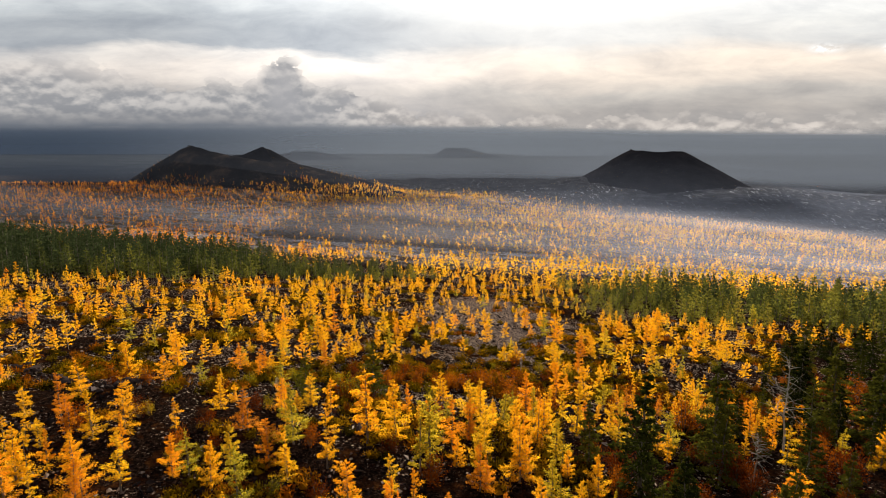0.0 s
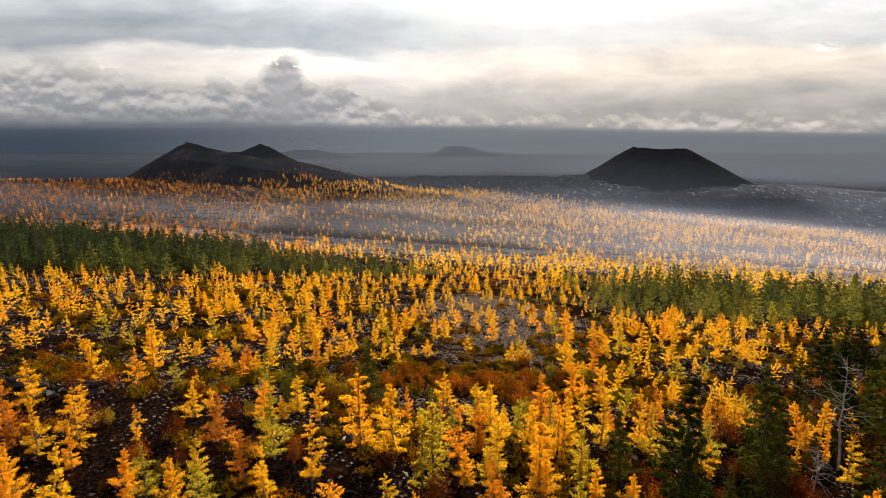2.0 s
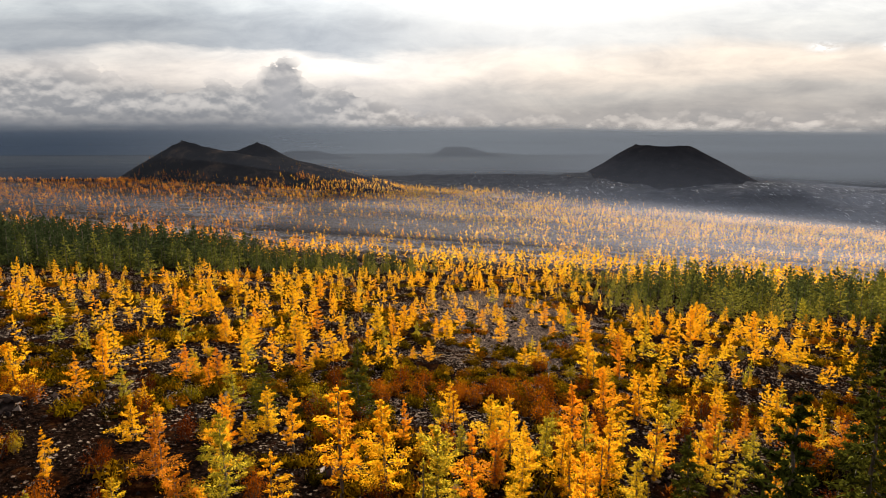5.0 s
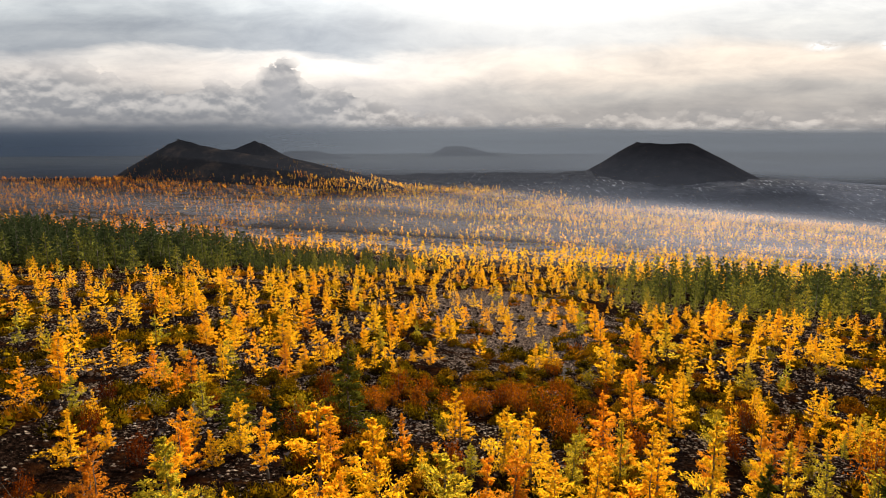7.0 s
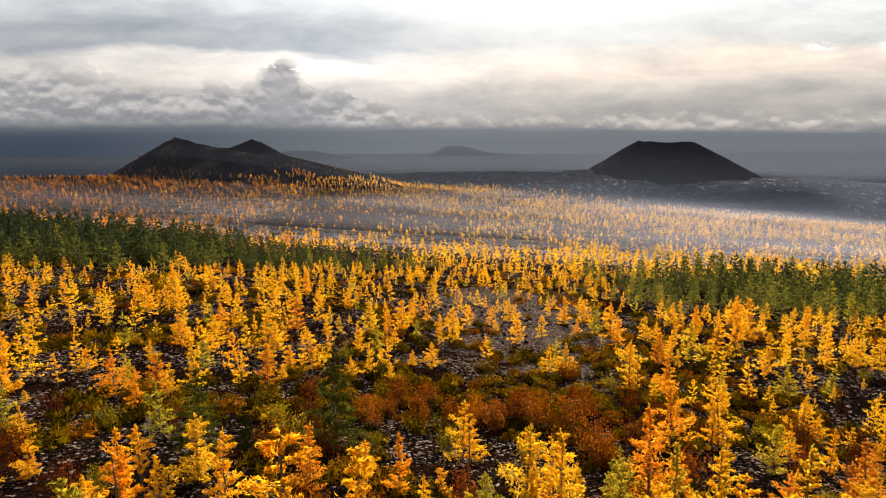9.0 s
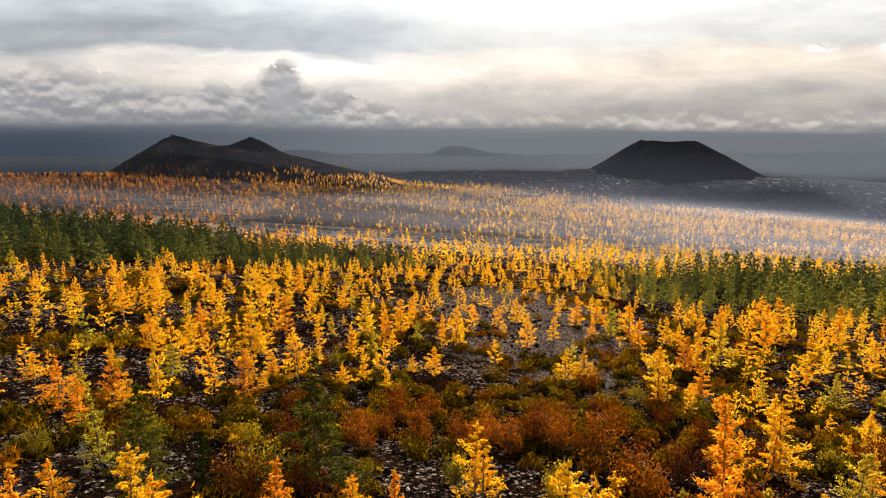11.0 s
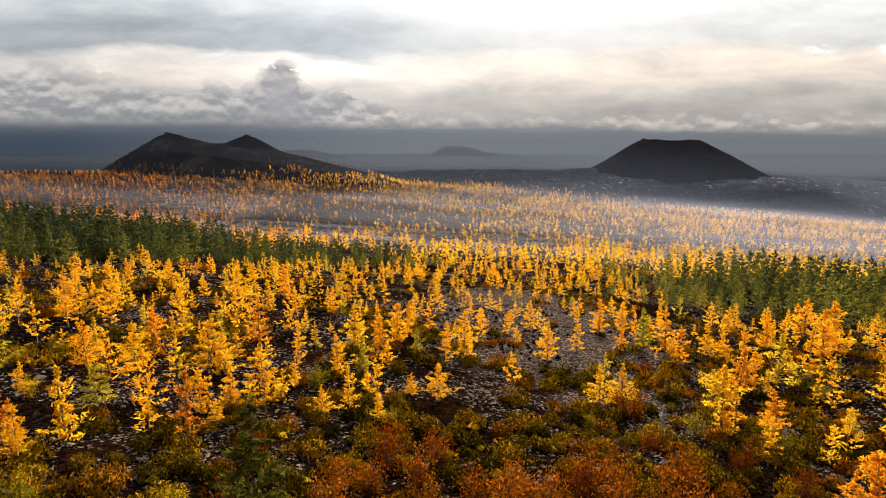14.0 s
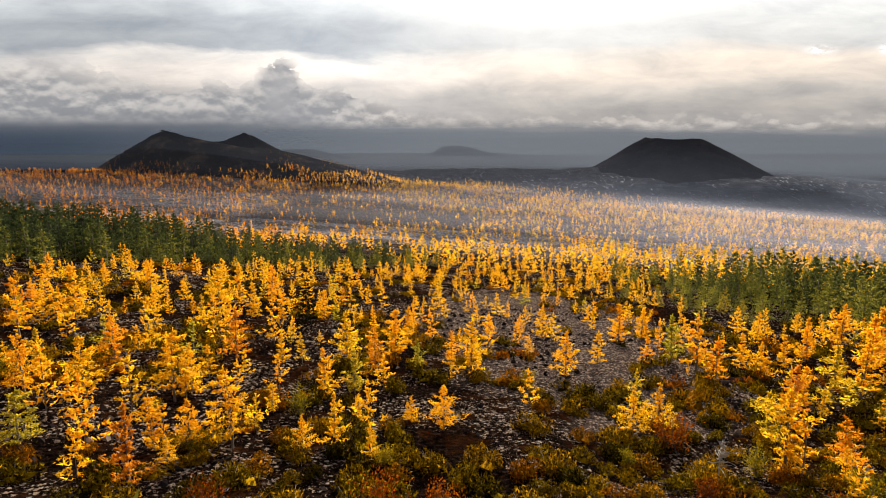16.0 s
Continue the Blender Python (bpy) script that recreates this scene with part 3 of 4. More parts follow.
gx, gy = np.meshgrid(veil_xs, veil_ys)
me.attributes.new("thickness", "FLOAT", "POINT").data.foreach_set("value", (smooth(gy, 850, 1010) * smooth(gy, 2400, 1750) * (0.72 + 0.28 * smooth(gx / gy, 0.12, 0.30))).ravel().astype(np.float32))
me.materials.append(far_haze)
tagged(new("mist", me), "blue-grey rain haze painted as a sheet over the far plain", "mist", kind="stuff")
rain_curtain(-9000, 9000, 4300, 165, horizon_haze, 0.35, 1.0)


# ---------------------------------------------------------------- plants
def tube(points, radii, sides):
    """A tapered tube along points."""
    points, radii = np.asarray(points, float), np.asarray(radii, float)
    axis = np.gradient(points, axis=0)
    axis /= np.linalg.norm(axis, axis=1, keepdims=True) + 1e-9
    side = np.cross(axis, np.where(np.abs(axis[:, 2:]) > 0.9, [[1.0, 0, 0]], [[0, 0, 1.0]]))
    side /= np.linalg.norm(side, axis=1, keepdims=True) + 1e-9
    up = np.cross(side, axis)
    a = np.arange(sides) * 2 * np.pi / sides
    ring = side[:, None] * np.cos(a)[None, :, None] + up[:, None] * np.sin(a)[None, :, None]
    verts = (points[:, None] + ring * radii[:, None, None]).reshape(-1, 3)
    tris = []
    for k in range(len(points) - 1):
        for i in range(sides):
            j = (i + 1) % sides
            p, q = k * sides, (k + 1) * sides
            tris += [(p + i, p + j, q + j), (p + i, q + j, q + i)]
    return verts, np.array(tris)


def joined(pieces):
    verts, tris, base = [], [], 0
    for v, t in pieces:
        verts.append(v), tris.append(t + base)
        base += len(v)
    return np.concatenate(verts), np.concatenate(tris)


def tufts(rng, centres, size, along=None, slim=0.40):
    """Small leafy sprays: one tapering blade each, of random turn about the centres."""
    k = len(centres)
    d = rng.normal(size=(k, 3))
    if along is not None:
        d = d * 0.55 + along
    d /= np.linalg.norm(d, axis=1, keepdims=True)
    s = np.cross(d, rng.normal(size=(k, 3)))
    s /= np.linalg.norm(s, axis=1, keepdims=True)
    size = size * rng.uniform(0.6, 1.35, (k, 1))
    verts = np.stack([centres - d * size * 0.6 - s * size * slim, centres - d * size * 0.4 + s * size * slim, centres + d * size * 1.1], 1).reshape(-1, 3)
    return verts, np.arange(k * 3).reshape(-1, 3)


def conifer(rng, height, width, limbs, sprays, size, bare=0.1, rise=0.25, droop=0.0, ragged=0.45, power=0.85, slim=0.40, fluff=0.20):
    """Trunk, limbs and needles of a conifer of the given height, as arrays."""
    lean = rng.normal(size=2) * 0.02 * height
    t = np.linspace(-0.05, 1, 9)
    bend = np.stack([lean[0] * t**2, lean[1] * t**2, t * height], -1) + np.c_[rng.normal(size=(9, 2)) * 0.006 * height, np.zeros(9)]
    trunk = tube(bend, 0.016 * height * (1.02 - t) ** 0.8 + 0.008, 6)
    wood, centres, ways = [], [], []
    turn = rng.rand() * 6
    clump = rng.uniform(1 - ragged, 1.12, 24)
    for k in range(limbs):
        if rng.rand() < ragged * 0.22:
            continue
        f = bare + (0.985 - bare) * (k + rng.rand() * 0.6) / limbs
        root = np.array([np.interp(f, t, bend[:, 0]), np.interp(f, t, bend[:, 1]), f * height])
        turn += 2.4 + rng.normal() * 0.35
        reach = width * ((1 - f) ** power * (0.55 + 0.45 * min(1, (f - bare) / 0.12 + 0.3)) + 0.05) * clump[int((turn % 6.283) / 6.284 * 6) + 6 * int(min(3, f * 4))] * rng.uniform(0.95 - 0.55 * ragged, 1.15)
        tilt = rise * (0.4 + f) + rng.normal() * 0.12 - droop * (1 - f)
        d = np.array([math.cos(turn) * math.cos(tilt), math.sin(turn) * math.cos(tilt), math.sin(tilt)])
        end = root + d * reach
        knee = root + d * reach * 0.5 + np.array([0, 0, -0.05 * reach])
        wood.append(tube([root, end], [0.010 + 0.004 * height * (1 - f), 0.006], 3))
        many = max(3, int(sprays * (0.35 + reach / width)))
        s = rng.uniform(0.18, 1.06, (many, 1)) ** 0.8
        at = np.where(s < 0.5, root + (knee - root) * s * 2, knee + (end - knee) * (s * 2 - 1))
        spread = fluff * reach * (1.15 - 0.7 * s)
        at = at + rng.normal(size=(many, 3)) * spread * [1, 1, 0.55] + [0, 0, 0.02 * height * 0.3]
        centres.append(at), ways.append(np.repeat(d[None], many, 0))
    top = np.stack([np.full(5, bend[-1, 0]), np.full(5, bend[-1, 1]), np.linspace(0.93, 1.03, 5) * height], -1)
    centres.append(top), ways.append(np.repeat([[0, 0, 1.0]], 5, 0))
    centres, ways = np.concatenate(centres), np.concatenate(ways)
    return trunk, joined(wood), tufts(rng, centres, size, ways * 0.8, slim)


def spikes(rng, centres, size, along):
    """Slender upright shoots: one narrow leaf blade each."""
    k = len(centres)
    d = rng.normal(size=(k, 3)) * 0.6 + along
    d /= np.linalg.norm(d, axis=1, keepdims=True)
    s = np.cross(d, rng.normal(size=(k, 3)))
    s /= np.linalg.norm(s, axis=1, keepdims=True)
    size = size * rng.uniform(0.6, 1.4, (k, 1))
    verts = np.stack([centres - d * size - s * size * 0.30, centres - d * size * 0.8 + s * size * 0.34, centres + d * size * 1.2], 1).reshape(-1, 3)
    return verts, np.arange(k * 3).reshape(-1, 3)


def shrub(rng, width, height, shoots, size, stems, upright=0.6):
    """A low many-stemmed bush: stems and leaves as arrays."""
    wood, centres, ways = [], [], []
    lobes = [(rng.uniform(-0.55, 0.55, 2) * width, rng.uniform(0.35, 0.6) * width, rng.uniform(0.65, 1.0) * height) for _ in range(5)]
    for k in range(stems):
        a, r = rng.rand() * 6.28, math.sqrt(rng.rand()) * width * 0.75
        end = np.array([r * math.cos(a), r * math.sin(a), height * rng.uniform(0.5, 0.95) * (1 - 0.45 * (r / width) ** 2)])
        wood.append(tube([[end[0] * 0.15, end[1] * 0.15, -0.15], end * [0.6, 0.6, 0.45], end], [0.03, 0.022, 0.006], 3))
    for c, r, h in lobes:
        many = shoots // 5
        u = rng.normal(size=(many, 3))
        u /= np.linalg.norm(u, axis=1, keepdims=True)
        u[:, 2] = np.abs(u[:, 2])
        shell = rng.uniform(0.55, 1.03, (many, 1)) ** 0.6
        centres.append(u * shell * [r, r, h] + [c[0], c[1], 0.02])
        ways.append(u * (1 - upright) + [0, 0, upright])
    # the dense heart of each cushion
    hearts = []
    for c, r, h in lobes:
        v, t = shard(rng, 1.0)
        v = v / np.abs(v).max(0)
        hearts.append((v * [r * 0.66, r * 0.66, h * 0.46] + [c[0], c[1], 0.0], t))
    return joined(wood), joined(hearts + [spikes(rng, np.concatenate(centres), size, np.concatenate(ways))])


def bush(rng, width, height, stems, leaves, size):
    """A bush of thin fanning stems with leaves along their upper parts."""
    wood, centres, ways = [], [], []
    for k in range(stems):
        a, r = rng.rand() * 6.28, math.sqrt(rng.rand()) * width
        end = np.array([r * math.cos(a), r * math.sin(a), height * rng.uniform(0.6, 1.05) * (1 - 0.35 * (r / width) ** 2)])
        knee = end * [0.45, 0.45, 0.5] + rng.normal(size=3) * 0.05
        wood.append(tube([[end[0] * 0.08, end[1] * 0.08, -0.15], knee, end], [0.028, 0.018, 0.005], 3))
        many = leaves // stems
        f = rng.uniform(0.22, 1.05, (many, 1))
        at = np.where(f < 0.5, knee * f * 2, knee + (end - knee) * (f * 2 - 1))
        at = at + rng.normal(size=(many, 3)) * (0.13 * width + 0.16) * (1.2 - 0.6 * f)
        at[:, 2] = np.maximum(at[:, 2], 0.05)
        centres.append(at), ways.append(np.repeat(end[None] / np.linalg.norm(end), many, 0) * 0.7)
    return joined(wood), tufts(rng, np.concatenate(centres), size, np.concatenate(ways), 0.5)


def outcrop(seed, length, width, height):
    """A jagged ridge of black lava."""
    rng = np.random.RandomState(seed)
    pieces = []
    for k in range(24):
        v, t = boulder(rng, rng.uniform(0.5, 1.0))
        f = rng.normal() * 0.42
        v = v * [1.1, 0.9, 0.9] * max(0.45, 1 - abs(f)) + [f * length, rng.normal() * 0.35 * width, rng.uniform(0.0, 0.75) * height * math.exp(-2 * f * f)]
        pieces.append((v, t))
    return pieces


def shard(rng, size):
    """A small flat-sided splinter of lava."""
    verts = np.array([(1, 0, 0), (-1, 0, 0), (0, 1, 0), (0, -1, 0), (0, 0, 0.8), (0, 0, -0.6)]) * size * rng.uniform(0.45, 1.25, (6, 1)) + rng.normal(size=(6, 3)) * size * 0.22
    return verts, np.array([(0, 2, 4), (2, 1, 4), (1, 3, 4), (3, 0, 4), (2, 0, 5), (1, 2, 5), (3, 1, 5), (0, 3, 5)])


def boulder(rng, size):
    """A rough angular block of lava."""
    bm = bmesh.new()
    bmesh.ops.create_icosphere(bm, subdivisions=1, radius=size)
    squash = rng.uniform(0.5, 1.2, 3) * [1, 1, 0.7]
    for v in bm.verts:
        v.co = Vector([c * s * (1 + rng.uniform(-0.3, 0.3)) for c, s in zip(v.co, squash)])
    verts = np.array([v.co[:] for v in bm.verts])
    tris = np.array([[v.index for v in f.verts] for f in bm.faces])
    bm.free()
    return verts, tris


def scatter_mesh(name, protos, places, mat):
    """Many plants or stones joined into one mesh: places are rows of x, y, z, scale, turn, tint."""
    verts, tris, tint, base = [], [], [], 0
    rng = np.random.RandomState(len(places))
    for x, y, z, s, turn, hue in places:
        v, t = protos[rng.randint(len(protos))]
        c, sn = math.cos(turn) * s, math.sin(turn) * s
        verts.append(v @ np.array([[c, sn, 0], [-sn, c, 0], [0, 0, s]]) + [x, y, z])
        tris.append(t + base)
        tint.append(np.full(len(v), hue))
        base += len(v)
    me = tri_mesh(name, np.concatenate(verts), np.concatenate(tris))
    me.materials.append(mat)
    layer = me.attributes.new("tint", "FLOAT", "POINT")
    layer.data.foreach_set("value", np.concatenate(tint).astype(np.float32))
    return me


def thing(name, parts, label, category, group, x, y, scale=1.0, turn=0.0):
    """A plant: an empty at its foot with its parts under it."""
    root = new(name)
    root.empty_display_size = 0.2
    for kind, me, mat in parts:
        tagged(part(kind, me, mat, root), kind="" if kind == "trunk" else "stuff")
    root.matrix_basis = pose(x, y, float(ground_height(x, y)), 0, 0, turn)
    root.scale = (scale,) * 3
    return tagged(root, label, category, group)


def sown(seed, x0, x1, y0, y1, cell, keep):
    """Places on a shaken lattice, of which keep(x, y) leaves the wanted share."""
    rng = np.random.RandomState(seed)
    gx, gy = np.meshgrid(np.arange(x0, x1, cell), np.arange(y0, y1, cell))
    x, y = gx.ravel() + rng.rand(gx.size) * cell * 0.95, gy.ravel() + rng.rand(gx.size) * cell * 0.95
    on = rng.rand(gx.size) < keep(x, y)
    return x[on], y[on]


def in_view(x, y, margin=12):
    return (np.abs(x) < 0.80 * y + margin) & (y > 20)


# ---------------------------------------------------------------- where things grow
def left_wood(x, y):
    """1 inside the dark green wood on the slope to the west."""
    return smooth(y - 0.45 * x, 212, 224) * smooth(y + 0.18 * x, 232, 222) * smooth(x, 8, -8)


def right_wood(x, y):
    return smooth(x - 0.2 * y + 9 * ripples(x, y, 9, 51), 0, 12) * smooth(y + 7 * ripples(x, y, 7, 52), 145, 160) * smooth(y, 226, 214)


def near_wood(x, y):
    rim = np.interp(y, [40, 47, 54, 58, 78, 100, 127], [8, 13, 21, 31, 46, 61, 77])
    return smooth(x - rim, -2, 5) * smooth(y, 138, 128) * smooth(y, 34, 40)


def glade(x, y):
    return (1 - left_wood(x, y)) * (1 - right_wood(x, y)) * (1 - near_wood(x, y))


def span(rng, k, low, high):
    return rng.uniform(low, high, k)


def stand(x, y):
    """How thickly larches grow on the glade: thin on the heath and the open scree."""
    thick = 0.46 + 0.32 * smooth(y, 106, 130) + 0.20 * smooth(x, -14, -24) * smooth(y, 130, 110) * smooth(y, 78, 86) + 0.16 * smooth(x, 14, 22) * smooth(y, 112, 104) + 0.5 * smooth(x, 14, 20) * smooth(y, 90, 78) + smooth(y, 74, 64) * (0.15 + 1.45 * smooth(x, -6, 8))
    thick = thick * (1 - 0.95 * gauss(x, y, 1, 82, 16, 8)) * (1 - 0.95 * gauss(x, y, 3, 101, 17, 12)) * (1 - 0.93 * gauss(x, y, 13, 142, 18, 36))
    thick = thick * (1 - 0.85 * gauss(x, y, -50, 70, 12, 8)) * (1 - 0.35 * gauss(x, y, -24, 78, 14, 6))
    thick = thick * (1 - 0.9 * gauss(x, y, -12, 63, 15, 7)) * (1 - 0.6 * gauss(x, y, -32, 68, 14, 9))
    return thick * (0.55 + 0.45 * smooth(ripples(x, y, 13, 8), -0.5, 0.1))


# ---------------------------------------------------------------- larches of the glade: place and height
LARCHES_A = [
    (-30.9, 44.0, 5.2), (-17.5, 44.1, 5.2), (-36.3, 44.3, 5.4), (-27.5, 44.4, 5.5), (-20.1, 45.1, 4.5), (-4.7, 45.8, 4.5), (3.4, 47.6, 4.6), (7.2, 48.9, 5.8),
    (-11.0, 49.8, 5.9), (-1.3, 51.8, 7.8), (-15.1, 53.4, 6.2), (-7.8, 54.4, 8.1), (0.9, 54.6, 6.2), (-39.5, 55.1, 5.4), (-5.0, 56.0, 7.1), (-21.2, 56.3, 4.6),
    (-33.2, 56.4, 3.9), (10.7, 56.9, 5.8), (14.8, 58.7, 6.1), (-40.3, 59.7, 4.8), (4.4, 62.2, 5.7), (-18.8, 62.4, 4.3), (-17.2, 63.1, 2.7), (-2.9, 63.3, 2.5),
    (0.5, 63.7, 2.5), (3.0, 65.0, 4.9), (-9.5, 65.1, 4.2), (11.8, 65.1, 3.2), (4.6, 65.2, 4.2), (14.6, 65.3, 3.6), (10.2, 65.5, 6.0), (-4.4, 65.7, 4.1)]
LARCHES_B = [
    (8.6, 65.7, 3.5), (19.2, 66.0, 2.7), (6.1, 66.2, 2.4), (-27.9, 67.9, 3.0), (25.6, 68.0, 2.2), (-6.7, 68.6, 2.4), (-32.0, 71.5, 3.7), (21.5, 72.0, 3.9),
    (-21.6, 72.2, 4.4), (-0.4, 72.3, 4.6), (16.2, 76.9, 5.6), (20.3, 77.6, 5.2), (18.6, 81.5, 3.2), (-40.5, 82.6, 6.0), (-31.1, 83.0, 4.5), (-25.4, 86.1, 5.0),
    (34.2, 87.9, 3.2), (-37.3, 88.9, 2.9), (-19.4, 89.2, 4.4), (-18.6, 91.5, 1.9), (-27.1, 92.0, 4.0), (-33.1, 93.2, 2.8), (-7.6, 94.1, 2.4), (-18.5, 94.2, 3.2),
    (-20.9, 94.4, 3.6), (22.0, 94.8, 2.8), (-16.3, 95.1, 5.2), (-12.1, 95.6, 2.5), (-10.1, 96.0, 3.8), (19.7, 97.3, 6.0), (31.0, 98.1, 3.0), (24.5, 98.4, 3.7)]
LARCHES_C = [
    (38.8, 98.5, 4.1), (-3.1, 100.1, 3.4), (-9.3, 100.9, 2.3), (-33.4, 101.1, 4.3), (-5.5, 101.4, 2.0), (-15.8, 101.9, 2.4), (21.3, 102.1, 4.2), (-29.8, 102.2, 4.5),
    (-23.7, 103.3, 5.7), (11.7, 103.7, 3.8), (-34.3, 104.2, 4.2), (14.0, 104.4, 3.9), (-23.2, 105.2, 4.2), (55.0, 105.3, 5.7), (41.0, 106.2, 5.8), (-12.9, 106.8, 4.5),
    (49.4, 107.2, 5.0), (-10.6, 107.9, 3.9), (27.5, 108.9, 4.8), (-23.4, 109.0, 3.1), (30.3, 109.0, 2.7), (-31.9, 109.9, 4.4), (56.2, 111.3, 4.4), (33.2, 112.0, 6.2),
    (30.5, 112.0, 4.0), (-9.5, 113.3, 5.0), (-22.6, 113.7, 5.6), (-18.6, 114.6, 3.0), (-16.8, 115.0, 3.0), (-0.3, 115.3, 5.6), (38.8, 115.6, 6.3), (-5.6, 115.8, 3.0)]
LARCHES_D = [
    (24.3, 116.2, 4.9), (-12.7, 116.5, 5.3), (-45.2, 116.7, 6.1), (9.4, 117.2, 4.7), (-2.2, 117.2, 3.6), (-8.0, 118.5, 5.0), (13.9, 121.6, 4.0), (24.8, 121.7, 6.6),
    (32.6, 122.8, 4.1), (19.8, 123.0, 3.1), (22.7, 123.5, 5.5), (31.4, 124.7, 4.2), (46.5, 124.7, 6.9), (36.7, 125.4, 4.3), (7.0, 125.9, 2.4), (-45.8, 126.4, 6.5),
    (-7.0, 126.5, 3.9), (50.5, 128.6, 7.4), (41.6, 128.8, 5.6), (-53.0, 129.6, 4.0), (-22.8, 129.9, 4.4), (62.3, 131.5, 6.5), (20.3, 134.5, 5.2), (3.0, 134.5, 2.9),
    (-32.3, 134.6, 6.6), (10.2, 134.9, 4.4), (-18.7, 135.0, 4.0), (7.3, 135.7, 2.5), (-28.3, 136.0, 4.8), (24.3, 137.2, 4.6), (54.8, 141.1, 6.1), (42.9, 141.7, 4.4)]
LARCHES_E = [
    (-34.2, 147.4, 5.8), (-30.0, 150.7, 5.7), (-49.9, 151.2, 5.3), (87.4, 155.2, 6.7)]
SPRUCES = [(-17.7, 69.4, 6.2), (-15.0, 70.7, 3.4), (-9.3, 72.2, 7.6), (-20.3, 132.5, 5.7), (18.2, 48.3, 12.0), (28.4, 55.3, 11.0), (52.5, 71.9, 11.5), (55.8, 83.9, 9.9),
    (14.6, 52.7, 6.8), (22.0, 48.4, 4.8), (58.9, 88.6, 9.8), (49.5, 60.9, 12.5), (33.0, 62.5, 7.5), (73.9, 111.3, 10.8), (84.3, 109.5, 10.7)]
RUST_BUSHES = [(-33.1, 78.0, 2.4), (2.6, 80.1, 3.0), (4.4, 81.6, 3.2), (6.2, 80.9, 3.0), (9.2, 80.5, 3.4), (9.6, 75.2, 3.1), (27.8, 78.7, 3.3), (30.9, 76.5, 3.0), (-9.6, 70.9, 2.4),
    (-8.4, 79.7, 2.4), (-6.7, 82.7, 2.2), (-4.1, 84.1, 2.6), (17.0, 88.8, 2.2), (-0.9, 82.0, 2.8), (1.0, 84.1, 2.3), (13.4, 100.2, 3.2), (17.1, 51.5, 3.3), (28.7, 63.1, 4.6),
    (64.4, 85.0, 5.2), (39.7, 55.1, 3.5), (41.2, 52.2, 4.0), (28.7, 51.3, 4.2), (-22.4, 51.7, 1.8), (-25.5, 50.9, 2.6)]
larches = LARCHES_A + LARCHES_B + LARCHES_C + LARCHES_D + LARCHES_E
rng = np.random.RandomState(11)
taken = np.array([r[:2] for r in larches])
def larch_share(x, y):
    return stand(x, y) * np.maximum(glade(x, y), 0.15 * near_wood(x, y)) * in_view(x, y)


x, y = np.concatenate([sown(3, -60, 60, 36, 73, 3.0, larch_share), sown(13, -190, 190, 73, 236, 3.7, larch_share)], 1)
others = np.array([r[:2] for r in SPRUCES + RUST_BUSHES])
free = np.array([np.hypot(taken[:, 0] - a, taken[:, 1] - b).min() > 2.4 and np.hypot(others[:, 0] - a, others[:, 1] - b).min() > 3.2 for a, b in zip(x, y)])
free &= ~((y > 66) & (y < 80) & (np.abs(x) < 24)) & ~((y > 66) & (y < 106) & (x > -24) & (x < 15) & (rng.rand(len(x)) < 0.6))
x, y = x[free], y[free]
tall = np.clip(rng.normal(2.8, 0.9, len(x)) + 1.3 * (y < 68) + 0.7 * smooth(x, -14, -24) * smooth(y, 68, 80) * smooth(y, 140, 110), 1.3, 6.4)
larches = larches + sorted(zip(x, y, tall), key=lambda r: r[1])
larches = larches[:132] + sorted(larches[132:], key=lambda r: abs(r[0]) * 0.3 + r[1])

larch_kinds = []
for k in range(32):
    # slim spires, twin-stemmed trees, broad bushy trees and thin bare-stemmed ones
    width, bare, rise = ((1.6, 0.05, 0.48), (1.9, 0.06, 0.36), (2.0, 0.04, 0.28), (1.85, 0.16, 0.22))[k % 4]
    # the nearest are the finest: 0 to 7 closest, 24 to 31 farthest off
    sprays, size = ((142, 0.094), (86, 0.121), (56, 0.152), (38, 0.194))[k // 8]
    shape = dict(bare=bare, rise=rise, ragged=0.8, slim=0.30, fluff=0.20)
    trunk, limbs, needles = conifer(rng, 5.0, width * rng.uniform(1.02, 1.3) * (1.08 if k > 23 else 1.0), rng.randint(44, 54) - 10 * (k % 4 == 3), sprays, size, power=rng.uniform(0.6, 0.95), **shape)
    if k % 4 == 1:
        pieces = [(trunk, limbs, needles), conifer(rng, rng.uniform(2.8, 4.0), width * 0.7, 26, sprays, size, power=0.8, **shape)]
        pieces[1] = [(v + [rng.uniform(0.5, 0.9), rng.uniform(-0.4, 0.4), 0], t) for v, t in pieces[1]]
        trunk, limbs, needles = [joined([p[i] for p in pieces]) for i in range(3)]
    larch_kinds.append([("trunk", tri_mesh("trunk", *trunk), bark), ("branchwork", tri_mesh("branchwork", *limbs), bark), ("crown", tri_mesh("crown", *needles), larch_leaf)])
rest = []
for k, (a, b, h) in enumerate(larches):
    if k < 300:
        label = "small golden larch sapling on dark lava gravel" if h < 2.9 else "young golden larch with ragged limbs on lava gravel"
        thing("larch_tree", larch_kinds[rng.randint(8) + 8 * (int(b > 58) + int(b > 78) + int(b > 106))], label, "tree", "larches of the glade", a, b, h / 5.0, rng.rand() * 360)
    else:
        rest.append((a, b, float(ground_height(a, b)), h / 5.0, rng.rand() * 6.28, np.clip(rng.normal(0.48, 0.21), 0, 1)))
mid = [conifer(rng, 5.0, rng.uniform(1.7, 2.7), 26, 20, 0.228, rise=0.4, ragged=0.7, slim=0.34, fluff=0.19) for _ in range(10)]
